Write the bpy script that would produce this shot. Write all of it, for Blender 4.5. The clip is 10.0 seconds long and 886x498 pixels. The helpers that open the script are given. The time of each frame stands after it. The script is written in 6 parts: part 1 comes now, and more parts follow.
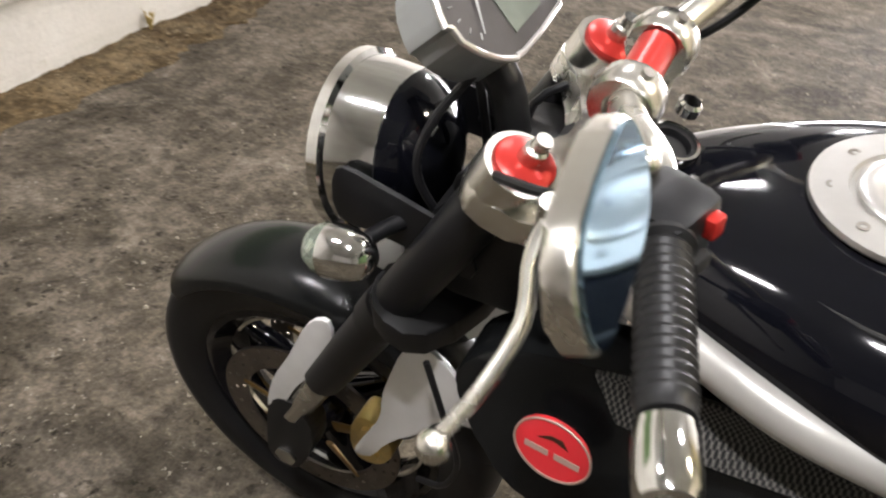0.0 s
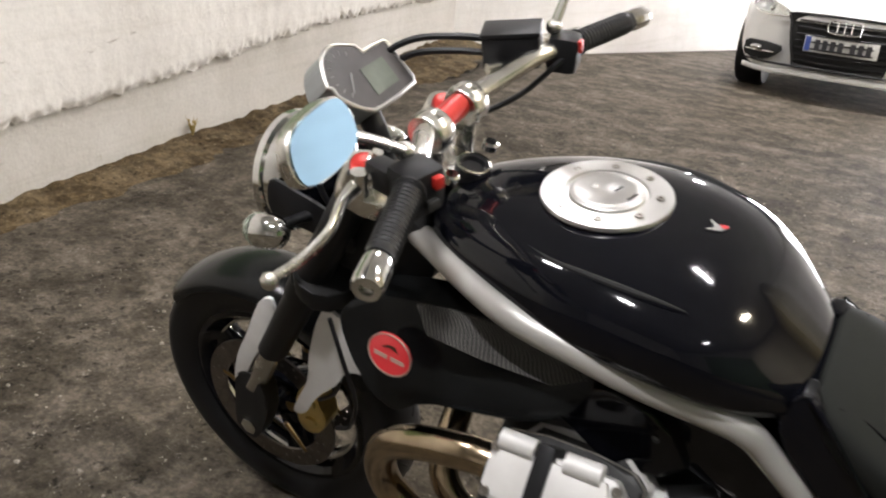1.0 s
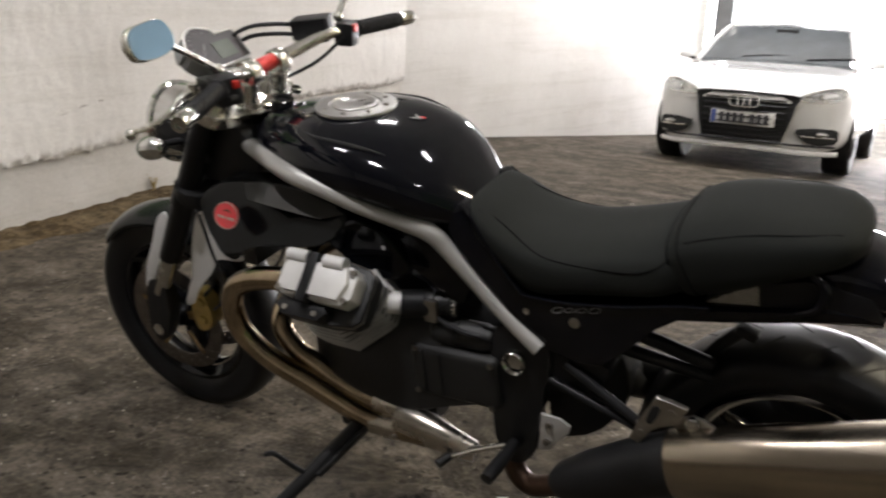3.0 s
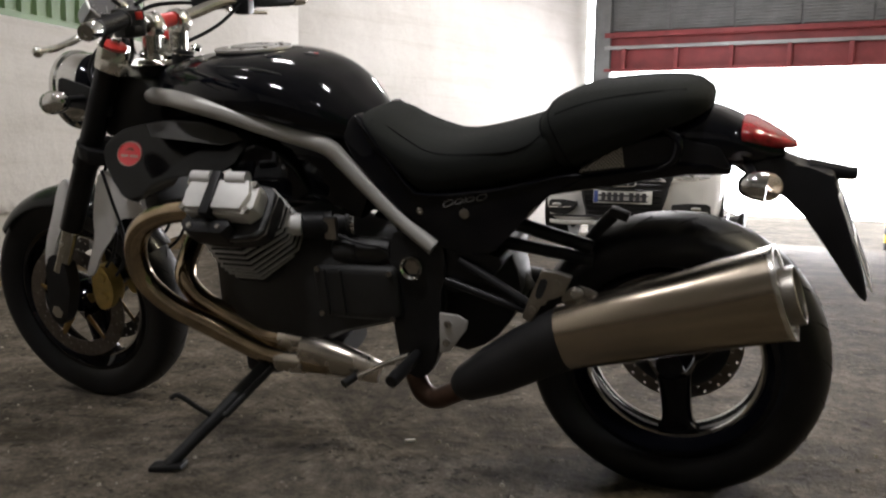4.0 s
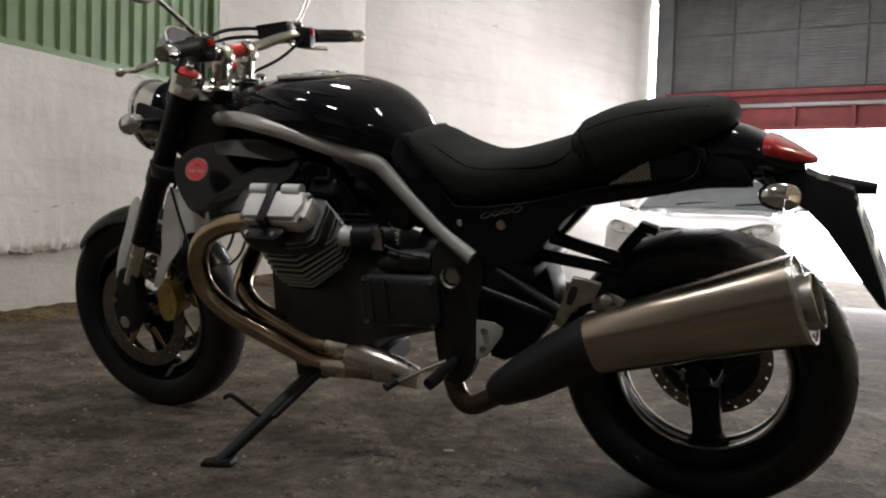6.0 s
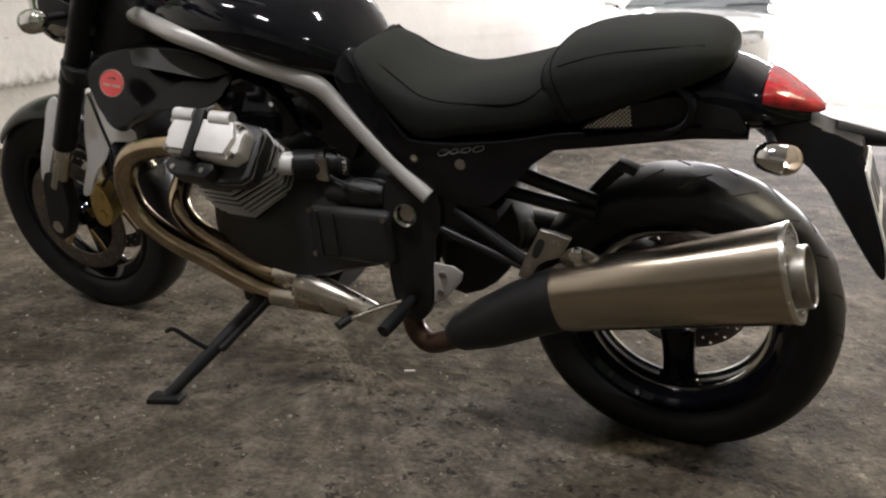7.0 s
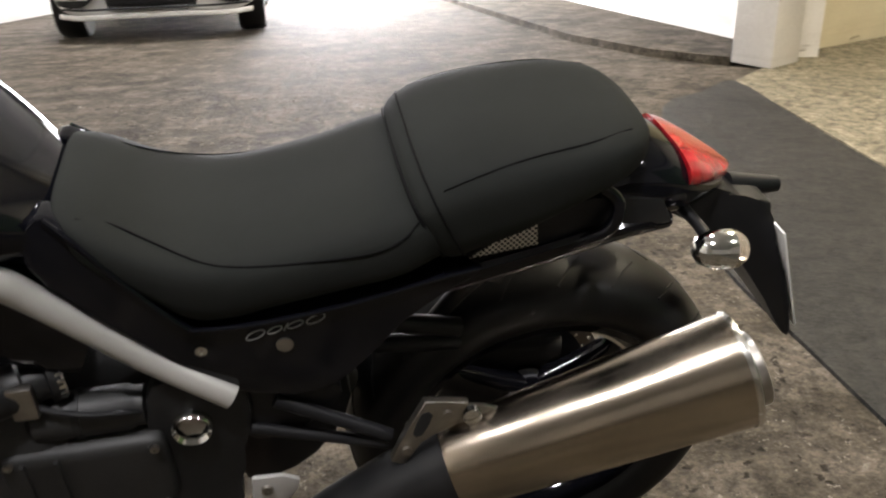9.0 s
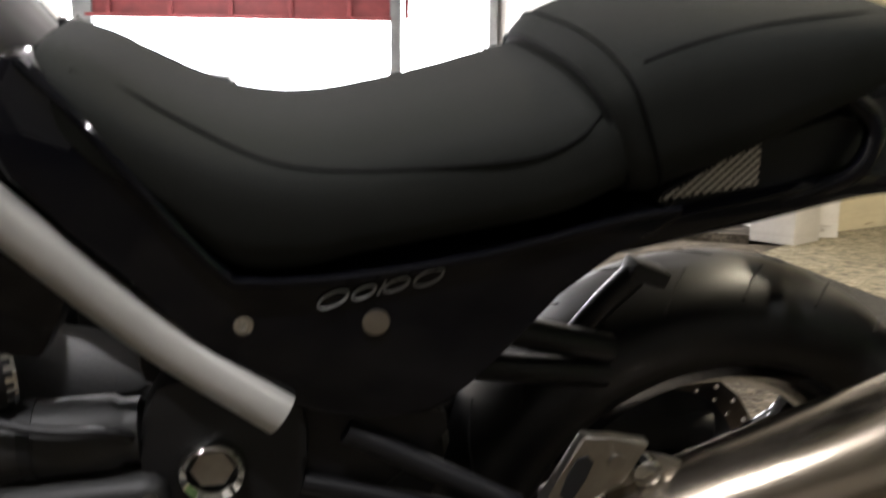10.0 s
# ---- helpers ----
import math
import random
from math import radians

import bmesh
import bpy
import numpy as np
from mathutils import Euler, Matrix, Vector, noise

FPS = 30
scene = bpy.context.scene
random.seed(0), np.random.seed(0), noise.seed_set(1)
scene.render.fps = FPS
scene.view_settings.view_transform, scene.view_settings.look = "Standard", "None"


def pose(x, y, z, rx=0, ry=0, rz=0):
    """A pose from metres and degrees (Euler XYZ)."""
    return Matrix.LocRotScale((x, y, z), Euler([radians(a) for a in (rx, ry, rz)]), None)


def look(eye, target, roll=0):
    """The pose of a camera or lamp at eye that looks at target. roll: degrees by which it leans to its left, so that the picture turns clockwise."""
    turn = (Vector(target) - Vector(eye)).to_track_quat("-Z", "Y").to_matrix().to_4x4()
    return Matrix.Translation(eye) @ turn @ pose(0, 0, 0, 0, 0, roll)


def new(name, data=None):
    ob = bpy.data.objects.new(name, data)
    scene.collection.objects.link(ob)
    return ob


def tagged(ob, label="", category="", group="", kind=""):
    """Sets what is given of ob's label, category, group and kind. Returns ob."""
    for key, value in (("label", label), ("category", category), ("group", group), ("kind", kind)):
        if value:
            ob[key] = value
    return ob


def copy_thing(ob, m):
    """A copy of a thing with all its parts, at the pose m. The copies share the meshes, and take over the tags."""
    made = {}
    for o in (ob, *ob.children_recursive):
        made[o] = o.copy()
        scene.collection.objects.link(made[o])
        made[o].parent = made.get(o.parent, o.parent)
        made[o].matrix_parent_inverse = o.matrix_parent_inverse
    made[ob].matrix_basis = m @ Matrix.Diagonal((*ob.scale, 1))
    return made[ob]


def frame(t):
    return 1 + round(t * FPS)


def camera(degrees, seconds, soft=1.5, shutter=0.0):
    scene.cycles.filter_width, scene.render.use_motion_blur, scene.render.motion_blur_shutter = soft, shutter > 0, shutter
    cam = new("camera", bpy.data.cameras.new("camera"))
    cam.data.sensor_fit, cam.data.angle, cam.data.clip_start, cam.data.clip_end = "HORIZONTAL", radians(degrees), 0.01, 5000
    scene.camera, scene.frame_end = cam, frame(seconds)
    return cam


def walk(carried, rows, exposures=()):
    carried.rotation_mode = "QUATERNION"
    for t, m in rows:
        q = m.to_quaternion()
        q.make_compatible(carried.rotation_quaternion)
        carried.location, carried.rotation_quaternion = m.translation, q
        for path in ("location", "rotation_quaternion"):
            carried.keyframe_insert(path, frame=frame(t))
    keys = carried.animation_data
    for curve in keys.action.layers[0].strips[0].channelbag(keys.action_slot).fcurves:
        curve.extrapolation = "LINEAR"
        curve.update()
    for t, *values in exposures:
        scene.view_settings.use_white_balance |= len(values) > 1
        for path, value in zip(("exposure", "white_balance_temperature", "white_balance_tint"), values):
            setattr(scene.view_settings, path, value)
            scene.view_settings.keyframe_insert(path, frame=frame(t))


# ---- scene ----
from mathutils.bvhtree import BVHTree
cam = camera(53.8, 10.0, 2.1, 0.35)
PATH = [
    (0, (-0.15, -0.926, 1.247), (-0.996, 0.557, 0.206), 4.1),
    (0.5, (0.046, -1.053, 1.261), (-0.981, 0.407, 0.359), 5.0),
    (1, (0.285, -1.212, 1.312), (-0.725, 0.322, 0.522), 4.3),
    (1.5, (0.52, -1.324, 1.311), (-0.614, 0.16, 0.597), 2.1),
    (2, (0.712, -1.445, 1.299), (-0.494, 0.02, 0.664), 1.9),
    (2.5, (0.877, -1.581, 1.262), (-0.284, -0.063, 0.672), 3.0),
    (3, (1.038, -1.628, 1.164), (-0.019, -0.021, 0.614), 2.4),
    (3.2, (1.065, -1.647, 1.104), (0.083, 0.03, 0.629), 2.2),
    (4.3, (1.228, -1.853, 0.648), (0.325, -0.082, 0.431), 0.7),
    (4.5, (1.264, -1.883, 0.635), (0.325, -0.132, 0.404), 0.3),
    (5, (1.269, -1.93, 0.633), (0.296, -0.189, 0.485), 1.2),
    (5.2, (1.278, -1.924, 0.635), (0.287, -0.193, 0.493), 1.1),
    (6.3, (1.257, -1.824, 0.631), (0.221, -0.115, 0.542), 1.8),
    (6.5, (1.23, -1.767, 0.690), (0.224, -0.049, 0.506), 1.4),
    (7, (1.18, -1.639, 0.931), (0.24, 0.024, 0.337), 1.4),
    (7.5, (1.05, -1.555, 1.116), (0.294, 0.148, 0.388), 1.7),
    (8, (0.809, -1.476, 1.167), (0.404, 0.295, 0.330), 0.7),
    (8.5, (0.66, -1.317, 1.145), (0.533, 0.503, 0.327), -1.6),
    (9, (0.511, -1.153, 1.131), (0.691, 0.663, 0.313), -1.2),
    (9.3, (0.437, -1.053, 1.076), (0.758, 0.761, 0.299), -1.3),
    (9.5, (0.43, -1.0, 1.006), (0.806, 0.858, 0.366), -0.9),
    (9.6, (0.423, -0.935, 0.974), (0.74, 0.94, 0.377), 0.4),
    (9.7, (0.398, -0.924, 0.909), (0.713, 0.99, 0.450), -0.5),
    (9.8, (0.376, -0.904, 0.849), (0.690, 1.031, 0.482), 0.3),
    (10, (0.377, -0.868, 0.761), (0.6255, 1.084, 0.432), 0.3),
]
walk(cam, [(t, look(eye, target, roll)) for t, eye, target, roll in PATH],
     [(0, 0.50), (0.5, 0.2), (1, 0.1), (1.5, -0.03), (2.5, -0.30), (3.2, -0.42), (4.3, -0.8), (5.2, -0.9), (6.4, -0.78), (7, -0.06), (7.5, 0.14), (8, 0.23), (9, 0.24), (9.5, 0.28), (9.7, 0.2), (10, 0.1)])

# ---- light ----
world = bpy.data.worlds.new("world")
scene.world = world
world.use_nodes = True
wn = world.node_tree
sky = wn.nodes.new("ShaderNodeTexSky")
sky.sky_type, sky.sun_disc = "NISHITA", False
sky.sun_elevation, sky.sun_rotation = radians(50), radians(150)
wn.links.new(sky.outputs[0], wn.nodes["Background"].inputs[0])
wn.nodes["Background"].inputs[1].default_value = 0.12
sun = new("sun", bpy.data.lights.new("sun", "SUN"))
sun.data.energy, sun.data.angle, sun.data.color = 3.0, radians(0.5), (1.0, 0.96, 0.9)
sun.matrix_world = look((0, 0, 30), (-8, 14, 0))


def ceiling_lamp_light(x, y, z, watts, along, colour):
    ob = new("added_tube_light", bpy.data.lights.new("added_tube_light", "AREA"))
    ob.data.shape, ob.data.size, ob.data.size_y = "RECTANGLE", 0.42, 0.08
    ob.data.energy, ob.data.color = watts, colour
    ob.matrix_world = pose(x, y, z, 0, 0, along)
    return ob


WHITE, WARM = (0.99, 0.967, 0.99), (1.0, 0.88, 0.66)
# lights added out of view, spread to brighten walls, floor and bike
TUBES = [(-1.5, -1.3, 0, 24, WHITE), (0.1, -1.75, 0, 70, WHITE), (-1.4, 1.7, 15, 22, WHITE), (0.9, 1.2, 0, 26, WHITE),
         # the one at y 6.5 is added to whiten the exit wall
         (3.0, 1.8, 90, 100, WARM), (-1.2, 6.5, 56, 160, WHITE), (3.2, -1.6, 90, 20, WHITE)]
for x, y, along, watts, colour in TUBES:
    ceiling_lamp_light(x, y, 3.66, watts * 1.5, along, colour)
# added area lamp in the exit opening, standing in for daylight
daylight_fill = new("daylight", bpy.data.lights.new("daylight", "AREA"))
daylight_fill.data.shape, daylight_fill.data.size, daylight_fill.data.size_y = "RECTANGLE", 3.2, 1.9
daylight_fill.data.energy, daylight_fill.data.color = 620, (0.98, 0.95, 1.03)
daylight_fill.matrix_world = look((-0.6, 10.5, 0.70), (-0.6, 0, 0.3))


# ---- materials ----
def nodes_of(name):
    m = bpy.data.materials.new(name)
    m.use_nodes = True
    return m, m.node_tree, m.node_tree.nodes["Principled BSDF"]


def ramp(nt, lo, hi, a, b):
    r = nt.nodes.new("ShaderNodeValToRGB")
    r.color_ramp.elements[0].position, r.color_ramp.elements[1].position = lo, hi
    r.color_ramp.elements[0].color, r.color_ramp.elements[1].color = (*a, 1), (*b, 1)
    return r


def noise_tex(nt, scale, detail=4, rough=0.6, stretch=None):
    tc = nt.nodes.new("ShaderNodeTexCoord")
    n = nt.nodes.new("ShaderNodeTexNoise")
    n.inputs["Scale"].default_value, n.inputs["Detail"].default_value, n.inputs["Roughness"].default_value = scale, detail, rough
    if stretch:
        mp = nt.nodes.new("ShaderNodeMapping")
        mp.inputs["Scale"].default_value = stretch
        nt.links.new(tc.outputs["Object"], mp.inputs[0])
        nt.links.new(mp.outputs[0], n.inputs[0])
    else:
        nt.links.new(tc.outputs["Object"], n.inputs[0])
    return n


def mix_rgb(nt, kind, fac, a, b):
    x = nt.nodes.new("ShaderNodeMix")
    x.data_type, x.blend_type = "RGBA", kind
    for socket, value in ((x.inputs[0], fac), (x.inputs[6], a), (x.inputs[7], b)):
        if isinstance(value, (float, int)):
            socket.default_value = value
        elif isinstance(value, tuple):
            socket.default_value = (*value, 1)
        else:
            nt.links.new(value, socket)
    return x.outputs[2]


def matter(name, colour, rough=0.5, metal=0.0, var=0.15, scale=9.0, grain=160.0, bump=0.05, coat=0.0, stretch=None, rvar=0.12, spec=0.5):
    """Colour drifts at a coarse scale, gloss and relief at a fine one."""
    m, nt, b = nodes_of(name)
    big, fine = noise_tex(nt, scale, 5, 0.6, stretch), noise_tex(nt, grain, 3, 0.6, stretch)
    lo, hi = tuple(c * (1 - var) for c in colour), tuple(min(1, c * (1 + var)) for c in colour)
    r = ramp(nt, 0.3, 0.7, lo, hi)
    nt.links.new(big.outputs[0], r.inputs[0])
    nt.links.new(r.outputs[0], b.inputs["Base Color"])
    mr = nt.nodes.new("ShaderNodeMapRange")
    mr.inputs[3].default_value, mr.inputs[4].default_value = max(0.02, rough - rvar), min(1, rough + rvar)
    both = nt.nodes.new("ShaderNodeMath")
    both.operation = "MULTIPLY_ADD"
    both.inputs[1].default_value, both.inputs[2].default_value = 0.5, 0.25
    nt.links.new(big.outputs[0], both.inputs[0])
    nt.links.new(both.outputs[0], mr.inputs[0])
    nt.links.new(mr.outputs[0], b.inputs["Roughness"])
    b.inputs["Metallic"].default_value, b.inputs["Coat Weight"].default_value = metal, coat
    b.inputs["Coat Roughness"].default_value, b.inputs["Specular IOR Level"].default_value = 0.04, spec
    if bump:
        bp = nt.nodes.new("ShaderNodeBump")
        bp.inputs["Strength"].default_value, bp.inputs["Distance"].default_value = bump, 0.002
        nt.links.new(fine.outputs[0], bp.inputs["Height"])
        nt.links.new(bp.outputs[0], b.inputs["Normal"])
    return m


PAINT = matter("black_lacquer", (0.0028, 0.0030, 0.0046), 0.07, 0, 0.3, 6, 400, 0.003, 0.0, rvar=0.03, spec=0.28)
PLASTIC = matter("black_plastic", (0.0075, 0.0075, 0.0085), 0.42, 0, 0.25, 12, 500, 0.06, spec=0.26)
MATT = matter("matt_black_metal", (0.0095, 0.0095, 0.0098), 0.46, 0.0, 0.35, 14, 220, 0.12, spec=0.26)
ENGINE = matter("black_cast_alloy", (0.013, 0.0128, 0.0125), 0.52, 0.15, 0.35, 16, 260, 0.25)
RUBBER = matter("tyre_rubber", (0.0085, 0.0085, 0.009), 0.42, 0, 0.35, 10, 180, 0.08, spec=0.24)
VINYL = matter("seat_vinyl", (0.0168, 0.0178, 0.0163), 0.78, 0, 0.14, 5, 700, 0.28, rvar=0.06, spec=0.05)
PIPING = matter("seam_thread", (0.004, 0.004, 0.004), 0.8, 0, 0.2, 20, 500, 0.1, spec=0.08)
SATIN = matter("satin_black_shell", (0.0050, 0.0054, 0.0056), 0.22, 0, 0.25, 9, 400, 0.02, spec=0.24)
SILVER = matter("silver_frame_paint", (0.40, 0.39, 0.365), 0.38, 0.35, 0.08, 7, 600, 0.05)
CAST = matter("bead_blasted_alloy", (0.58, 0.57, 0.55), 0.5, 0.15, 0.1, 10, 420, 0.14)
CHROME = matter("chrome", (0.62, 0.62, 0.60), 0.09, 1.0, 0.12, 14, 300, 0.01, rvar=0.05)
ALLOY = matter("polished_alloy", (0.60, 0.585, 0.54), 0.26, 1.0, 0.12, 18, 300, 0.03)
STEEL = matter("disc_steel", (0.32, 0.30, 0.27), 0.34, 1.0, 0.2, 30, 500, 0.05)
BRONZE = matter("heat_tinted_steel", (0.36, 0.285, 0.195), 0.15, 1.0, 0.32, 11, 260, 0.05)
PIPE_STEEL = matter("stained_pipe_steel", (0.50, 0.46, 0.40), 0.27, 1.0, 0.25, 16, 240, 0.05)
DISC = matter("worn_disc_steel", (0.17, 0.15, 0.13), 0.36, 1.0, 0.25, 30, 500, 0.05)
RUSTY = matter("hot_pipe", (0.07, 0.04, 0.026), 0.4, 0.8, 0.4, 22, 260, 0.15)
CALIPER_GOLD = matter("bright_gold_anodised", (0.62, 0.46, 0.16), 0.36, 0.6, 0.2, 24, 300, 0.05)
GOLD = matter("gold_anodised", (0.30, 0.20, 0.075), 0.38, 0.9, 0.2, 24, 300, 0.05)
REDMETAL = matter("red_anodised", (0.46, 0.026, 0.02), 0.3, 0.35, 0.12, 20, 300, 0.03)
REDSIGN = matter("red_enamel", (0.55, 0.022, 0.03), 0.3, 0, 0.08, 20, 200, 0.01, 0.4)
PALE = matter("pale_print", (0.36, 0.24, 0.20), 0.45, 0.2, 0.1, 30, 200, 0.0)
SCRIPT = matter("silver_print", (0.22, 0.22, 0.215), 0.4, 0.5, 0.1, 30, 200, 0.0)
SCREEN = matter("lcd_screen", (0.12, 0.135, 0.115), 0.25, 0, 0.1, 30, 200, 0.0, 0.5)
DIAL = matter("dial_face", (0.04, 0.036, 0.037), 0.35, 0, 0.2, 40, 200, 0.0, 0.15)
DARK = matter("dark_hollow", (0.004, 0.004, 0.004), 0.8, 0, 0.1, 10, 100, 0.0)
PLATE = matter("plate_white", (0.72, 0.72, 0.70), 0.35, 0, 0.05, 12, 200, 0.02)
PLATE_BLUE = matter("plate_blue", (0.05, 0.09, 0.35), 0.35, 0, 0.05, 12, 200, 0.0)
INK = matter("plate_ink", (0.03, 0.03, 0.035), 0.5, 0, 0.1, 12, 200, 0.0)
CARWHITE = matter("white_car_paint", (0.78, 0.78, 0.77), 0.2, 0, 0.03, 3, 300, 0.003, 1.0, rvar=0.04)
GREEN = matter("green_sheet_metal", (0.10, 0.165, 0.065), 0.42, 0.1, 0.25, 2.2, 60, 0.08)
GREY_STEEL = matter("galvanised_steel", (0.30, 0.31, 0.31), 0.45, 0.6, 0.2, 5, 120, 0.08)
# darker grey than the galvanised steel, for the exit parts
EXIT_STEEL = matter("dark_exit_steel", (0.17, 0.175, 0.175), 0.55, 0.4, 0.25, 5, 120, 0.08)
RED_STEEL = matter("red_oxide_steel", (0.20, 0.034, 0.036), 0.5, 0.1, 0.25, 6, 90, 0.1)
HOUSING = matter("white_enamel", (0.7, 0.7, 0.68), 0.4, 0, 0.05, 6, 90, 0.02)


def brushed(name, colour):
    m = matter(name, colour, 0.23, 1.0, 0.06, 4, 40, 0.0)
    nt, b = m.node_tree, m.node_tree.nodes["Principled BSDF"]
    n = noise_tex(nt, 30, 3, 0.7, (0.2, 14, 14))
    bp = nt.nodes.new("ShaderNodeBump")
    bp.inputs["Strength"].default_value, bp.inputs["Distance"].default_value = 0.12, 0.001
    nt.links.new(n.outputs[0], bp.inputs["Height"])
    nt.links.new(bp.outputs[0], b.inputs["Normal"])
    b.inputs["Anisotropic"].default_value = 0.5
    return m


CAPALLOY = matter("satin_alloy", (0.50, 0.49, 0.47), 0.34, 0.9, 0.08, 20, 400, 0.03)
FIN = matter("cast_fin_alloy", (0.44, 0.43, 0.41), 0.5, 0.5, 0.12, 14, 300, 0.1)
BLADE = matter("polished_blade", (0.70, 0.70, 0.69), 0.36, 0.3, 0.08, 12, 300, 0.03)
BRUSHED = brushed("brushed_titanium", (0.37, 0.32, 0.255))


def glass(name, colour, rough=0.02, weight=1.0):
    m, nt, b = nodes_of(name)
    b.inputs["Base Color"].default_value, b.inputs["Roughness"].default_value = (*colour, 1), rough
    b.inputs["Transmission Weight"].default_value, b.inputs["IOR"].default_value = weight, 1.45
    return m


CARLENS = glass("car_lamp_lens", (0.95, 0.97, 0.97), 0.04, 0.9)
LENS = glass("lamp_lens", (0.75, 0.85, 0.72), 0.06, 0.85)
AMBER = glass("amber_lens", (0.92, 0.77, 0.60), 0.08, 0.75)
TAILRED = matter("red_lamp_plastic", (0.36, 0.008, 0.014), 0.16, 0, 0.55, 45, 120, 0.5, 0.6)
TINT = matter("car_glass", (0.10, 0.11, 0.115), 0.05, 0, 0.2, 3, 100, 0.0, 0.6, rvar=0.03)
MIRROR, mnt, mb = nodes_of("blue_mirror_glass")
mb.inputs["Base Color"].default_value, mb.inputs["Metallic"].default_value, mb.inputs["Roughness"].default_value = (0.36, 0.58, 0.78, 1), 1.0, 0.07


def mesh_matter(name, sheet=(0.10, 0.094, 0.085), hole=0.40, pitch=260.0):
    """Perforated sheet: round holes in rows."""
    m, nt, b = nodes_of(name)
    tc = nt.nodes.new("ShaderNodeTexCoord")
    v = nt.nodes.new("ShaderNodeTexVoronoi")
    v.voronoi_dimensions = "2D"
    v.inputs["Scale"].default_value, v.inputs["Randomness"].default_value = pitch, 0.0
    turn = nt.nodes.new("ShaderNodeMapping")
    turn.inputs["Rotation"].default_value = (radians(90), 0, radians(45))
    nt.links.new(tc.outputs["Object"], turn.inputs[0])
    nt.links.new(turn.outputs[0], v.inputs[0])
    r = ramp(nt, hole, hole + 0.10, (0.003, 0.003, 0.003), sheet)
    nt.links.new(v.outputs["Distance"], r.inputs[0])
    nt.links.new(r.outputs[0], b.inputs["Base Color"])
    bp = nt.nodes.new("ShaderNodeBump")
    bp.inputs["Strength"].default_value, bp.inputs["Distance"].default_value = 0.5, 0.002
    nt.links.new(v.outputs["Distance"], bp.inputs["Height"])
    nt.links.new(bp.outputs[0], b.inputs["Normal"])
    b.inputs["Roughness"].default_value, b.inputs["Specular IOR Level"].default_value = 0.6, 0.25
    return m


MESH = mesh_matter("perforated_sheet")
PALE_MESH = mesh_matter("pale_perforated_sheet", (0.55, 0.51, 0.45), 0.33, 190.0)


def concrete(name, dark, mid, pale, spot, rough=0.85, gloss=0.62, spec=0.15, pits=0.85, chips=0.85):
    """Old floor: broad stains, trodden patches, grain, dark pits and pale chips."""
    m, nt, b = nodes_of(name)
    tc = nt.nodes.new("ShaderNodeTexCoord")
    broad, patch, fine, mid_n = noise_tex(nt, 0.8, 5, 0.6), noise_tex(nt, 4.5, 8, 0.68), noise_tex(nt, 65, 5, 0.75), noise_tex(nt, 17, 6, 0.7)
    r1 = ramp(nt, 0.36, 0.62, dark, mid)
    nt.links.new(broad.outputs[0], r1.inputs[0])
    r2 = ramp(nt, 0.44, 0.70, (0, 0, 0), (1, 1, 1))
    nt.links.new(patch.outputs[0], r2.inputs[0])
    c = mix_rgb(nt, "MIX", r2.outputs[0], r1.outputs[0], pale)
    for source, lo, hi, low, high in ((mid_n, 0.33, 0.66, 0.50, 1.42), (fine, 0.33, 0.68, 0.55, 1.38)):
        r = ramp(nt, lo, hi, (low, low, low), (high, high, high))
        nt.links.new(source.outputs[0], r.inputs[0])
        c = mix_rgb(nt, "MULTIPLY", 1.0, c, r.outputs[0])
    relief = []
    for scale, size, strength, colour, seed, thin in ((34.0, 0.22, chips, spot, 6.0, 0.47), (24.0, 0.30, pits, tuple(x * 0.3 for x in dark), 4.0, 0.42)):
        warp = noise_tex(nt, scale * 1.6, 3, 0.6)
        shift = mix_rgb(nt, "LINEAR_LIGHT", 0.035, tc.outputs["Object"], warp.outputs["Color"])
        v = nt.nodes.new("ShaderNodeTexVoronoi")
        v.inputs["Scale"].default_value = scale
        nt.links.new(shift, v.inputs[0])
        r4 = ramp(nt, size * 0.6, size, (1, 1, 1), (0, 0, 0))
        nt.links.new(v.outputs["Distance"], r4.inputs[0])
        sparse = noise_tex(nt, seed, 5, 0.7)
        r5 = ramp(nt, thin, thin + 0.12, (0, 0, 0), (strength, strength, strength))
        nt.links.new(sparse.outputs[0], r5.inputs[0])
        fac = mix_rgb(nt, "MULTIPLY", 1.0, r4.outputs[0], r5.outputs[0])
        c = mix_rgb(nt, "MIX", fac, c, colour)
        relief.append(fac)
    nt.links.new(c, b.inputs["Base Color"])
    mr = nt.nodes.new("ShaderNodeMapRange")
    mr.inputs[3].default_value, mr.inputs[4].default_value = gloss, rough
    nt.links.new(mid_n.outputs[0], mr.inputs[0])
    nt.links.new(mr.outputs[0], b.inputs["Roughness"])
    b.inputs["Specular IOR Level"].default_value = spec
    last = None
    for source, strength, distance in ((patch.outputs[0], 0.6, 0.03), (mid_n.outputs[0], 0.6, 0.012), (fine.outputs[0], 0.5, 0.005), (relief[1], -0.5, 0.008)):
        bp = nt.nodes.new("ShaderNodeBump")
        bp.invert = strength < 0
        bp.inputs["Strength"].default_value, bp.inputs["Distance"].default_value = abs(strength), distance
        nt.links.new(source, bp.inputs["Height"])
        if last:
            nt.links.new(last.outputs[0], bp.inputs["Normal"])
        last = bp
    nt.links.new(last.outputs[0], b.inputs["Normal"])
    return m


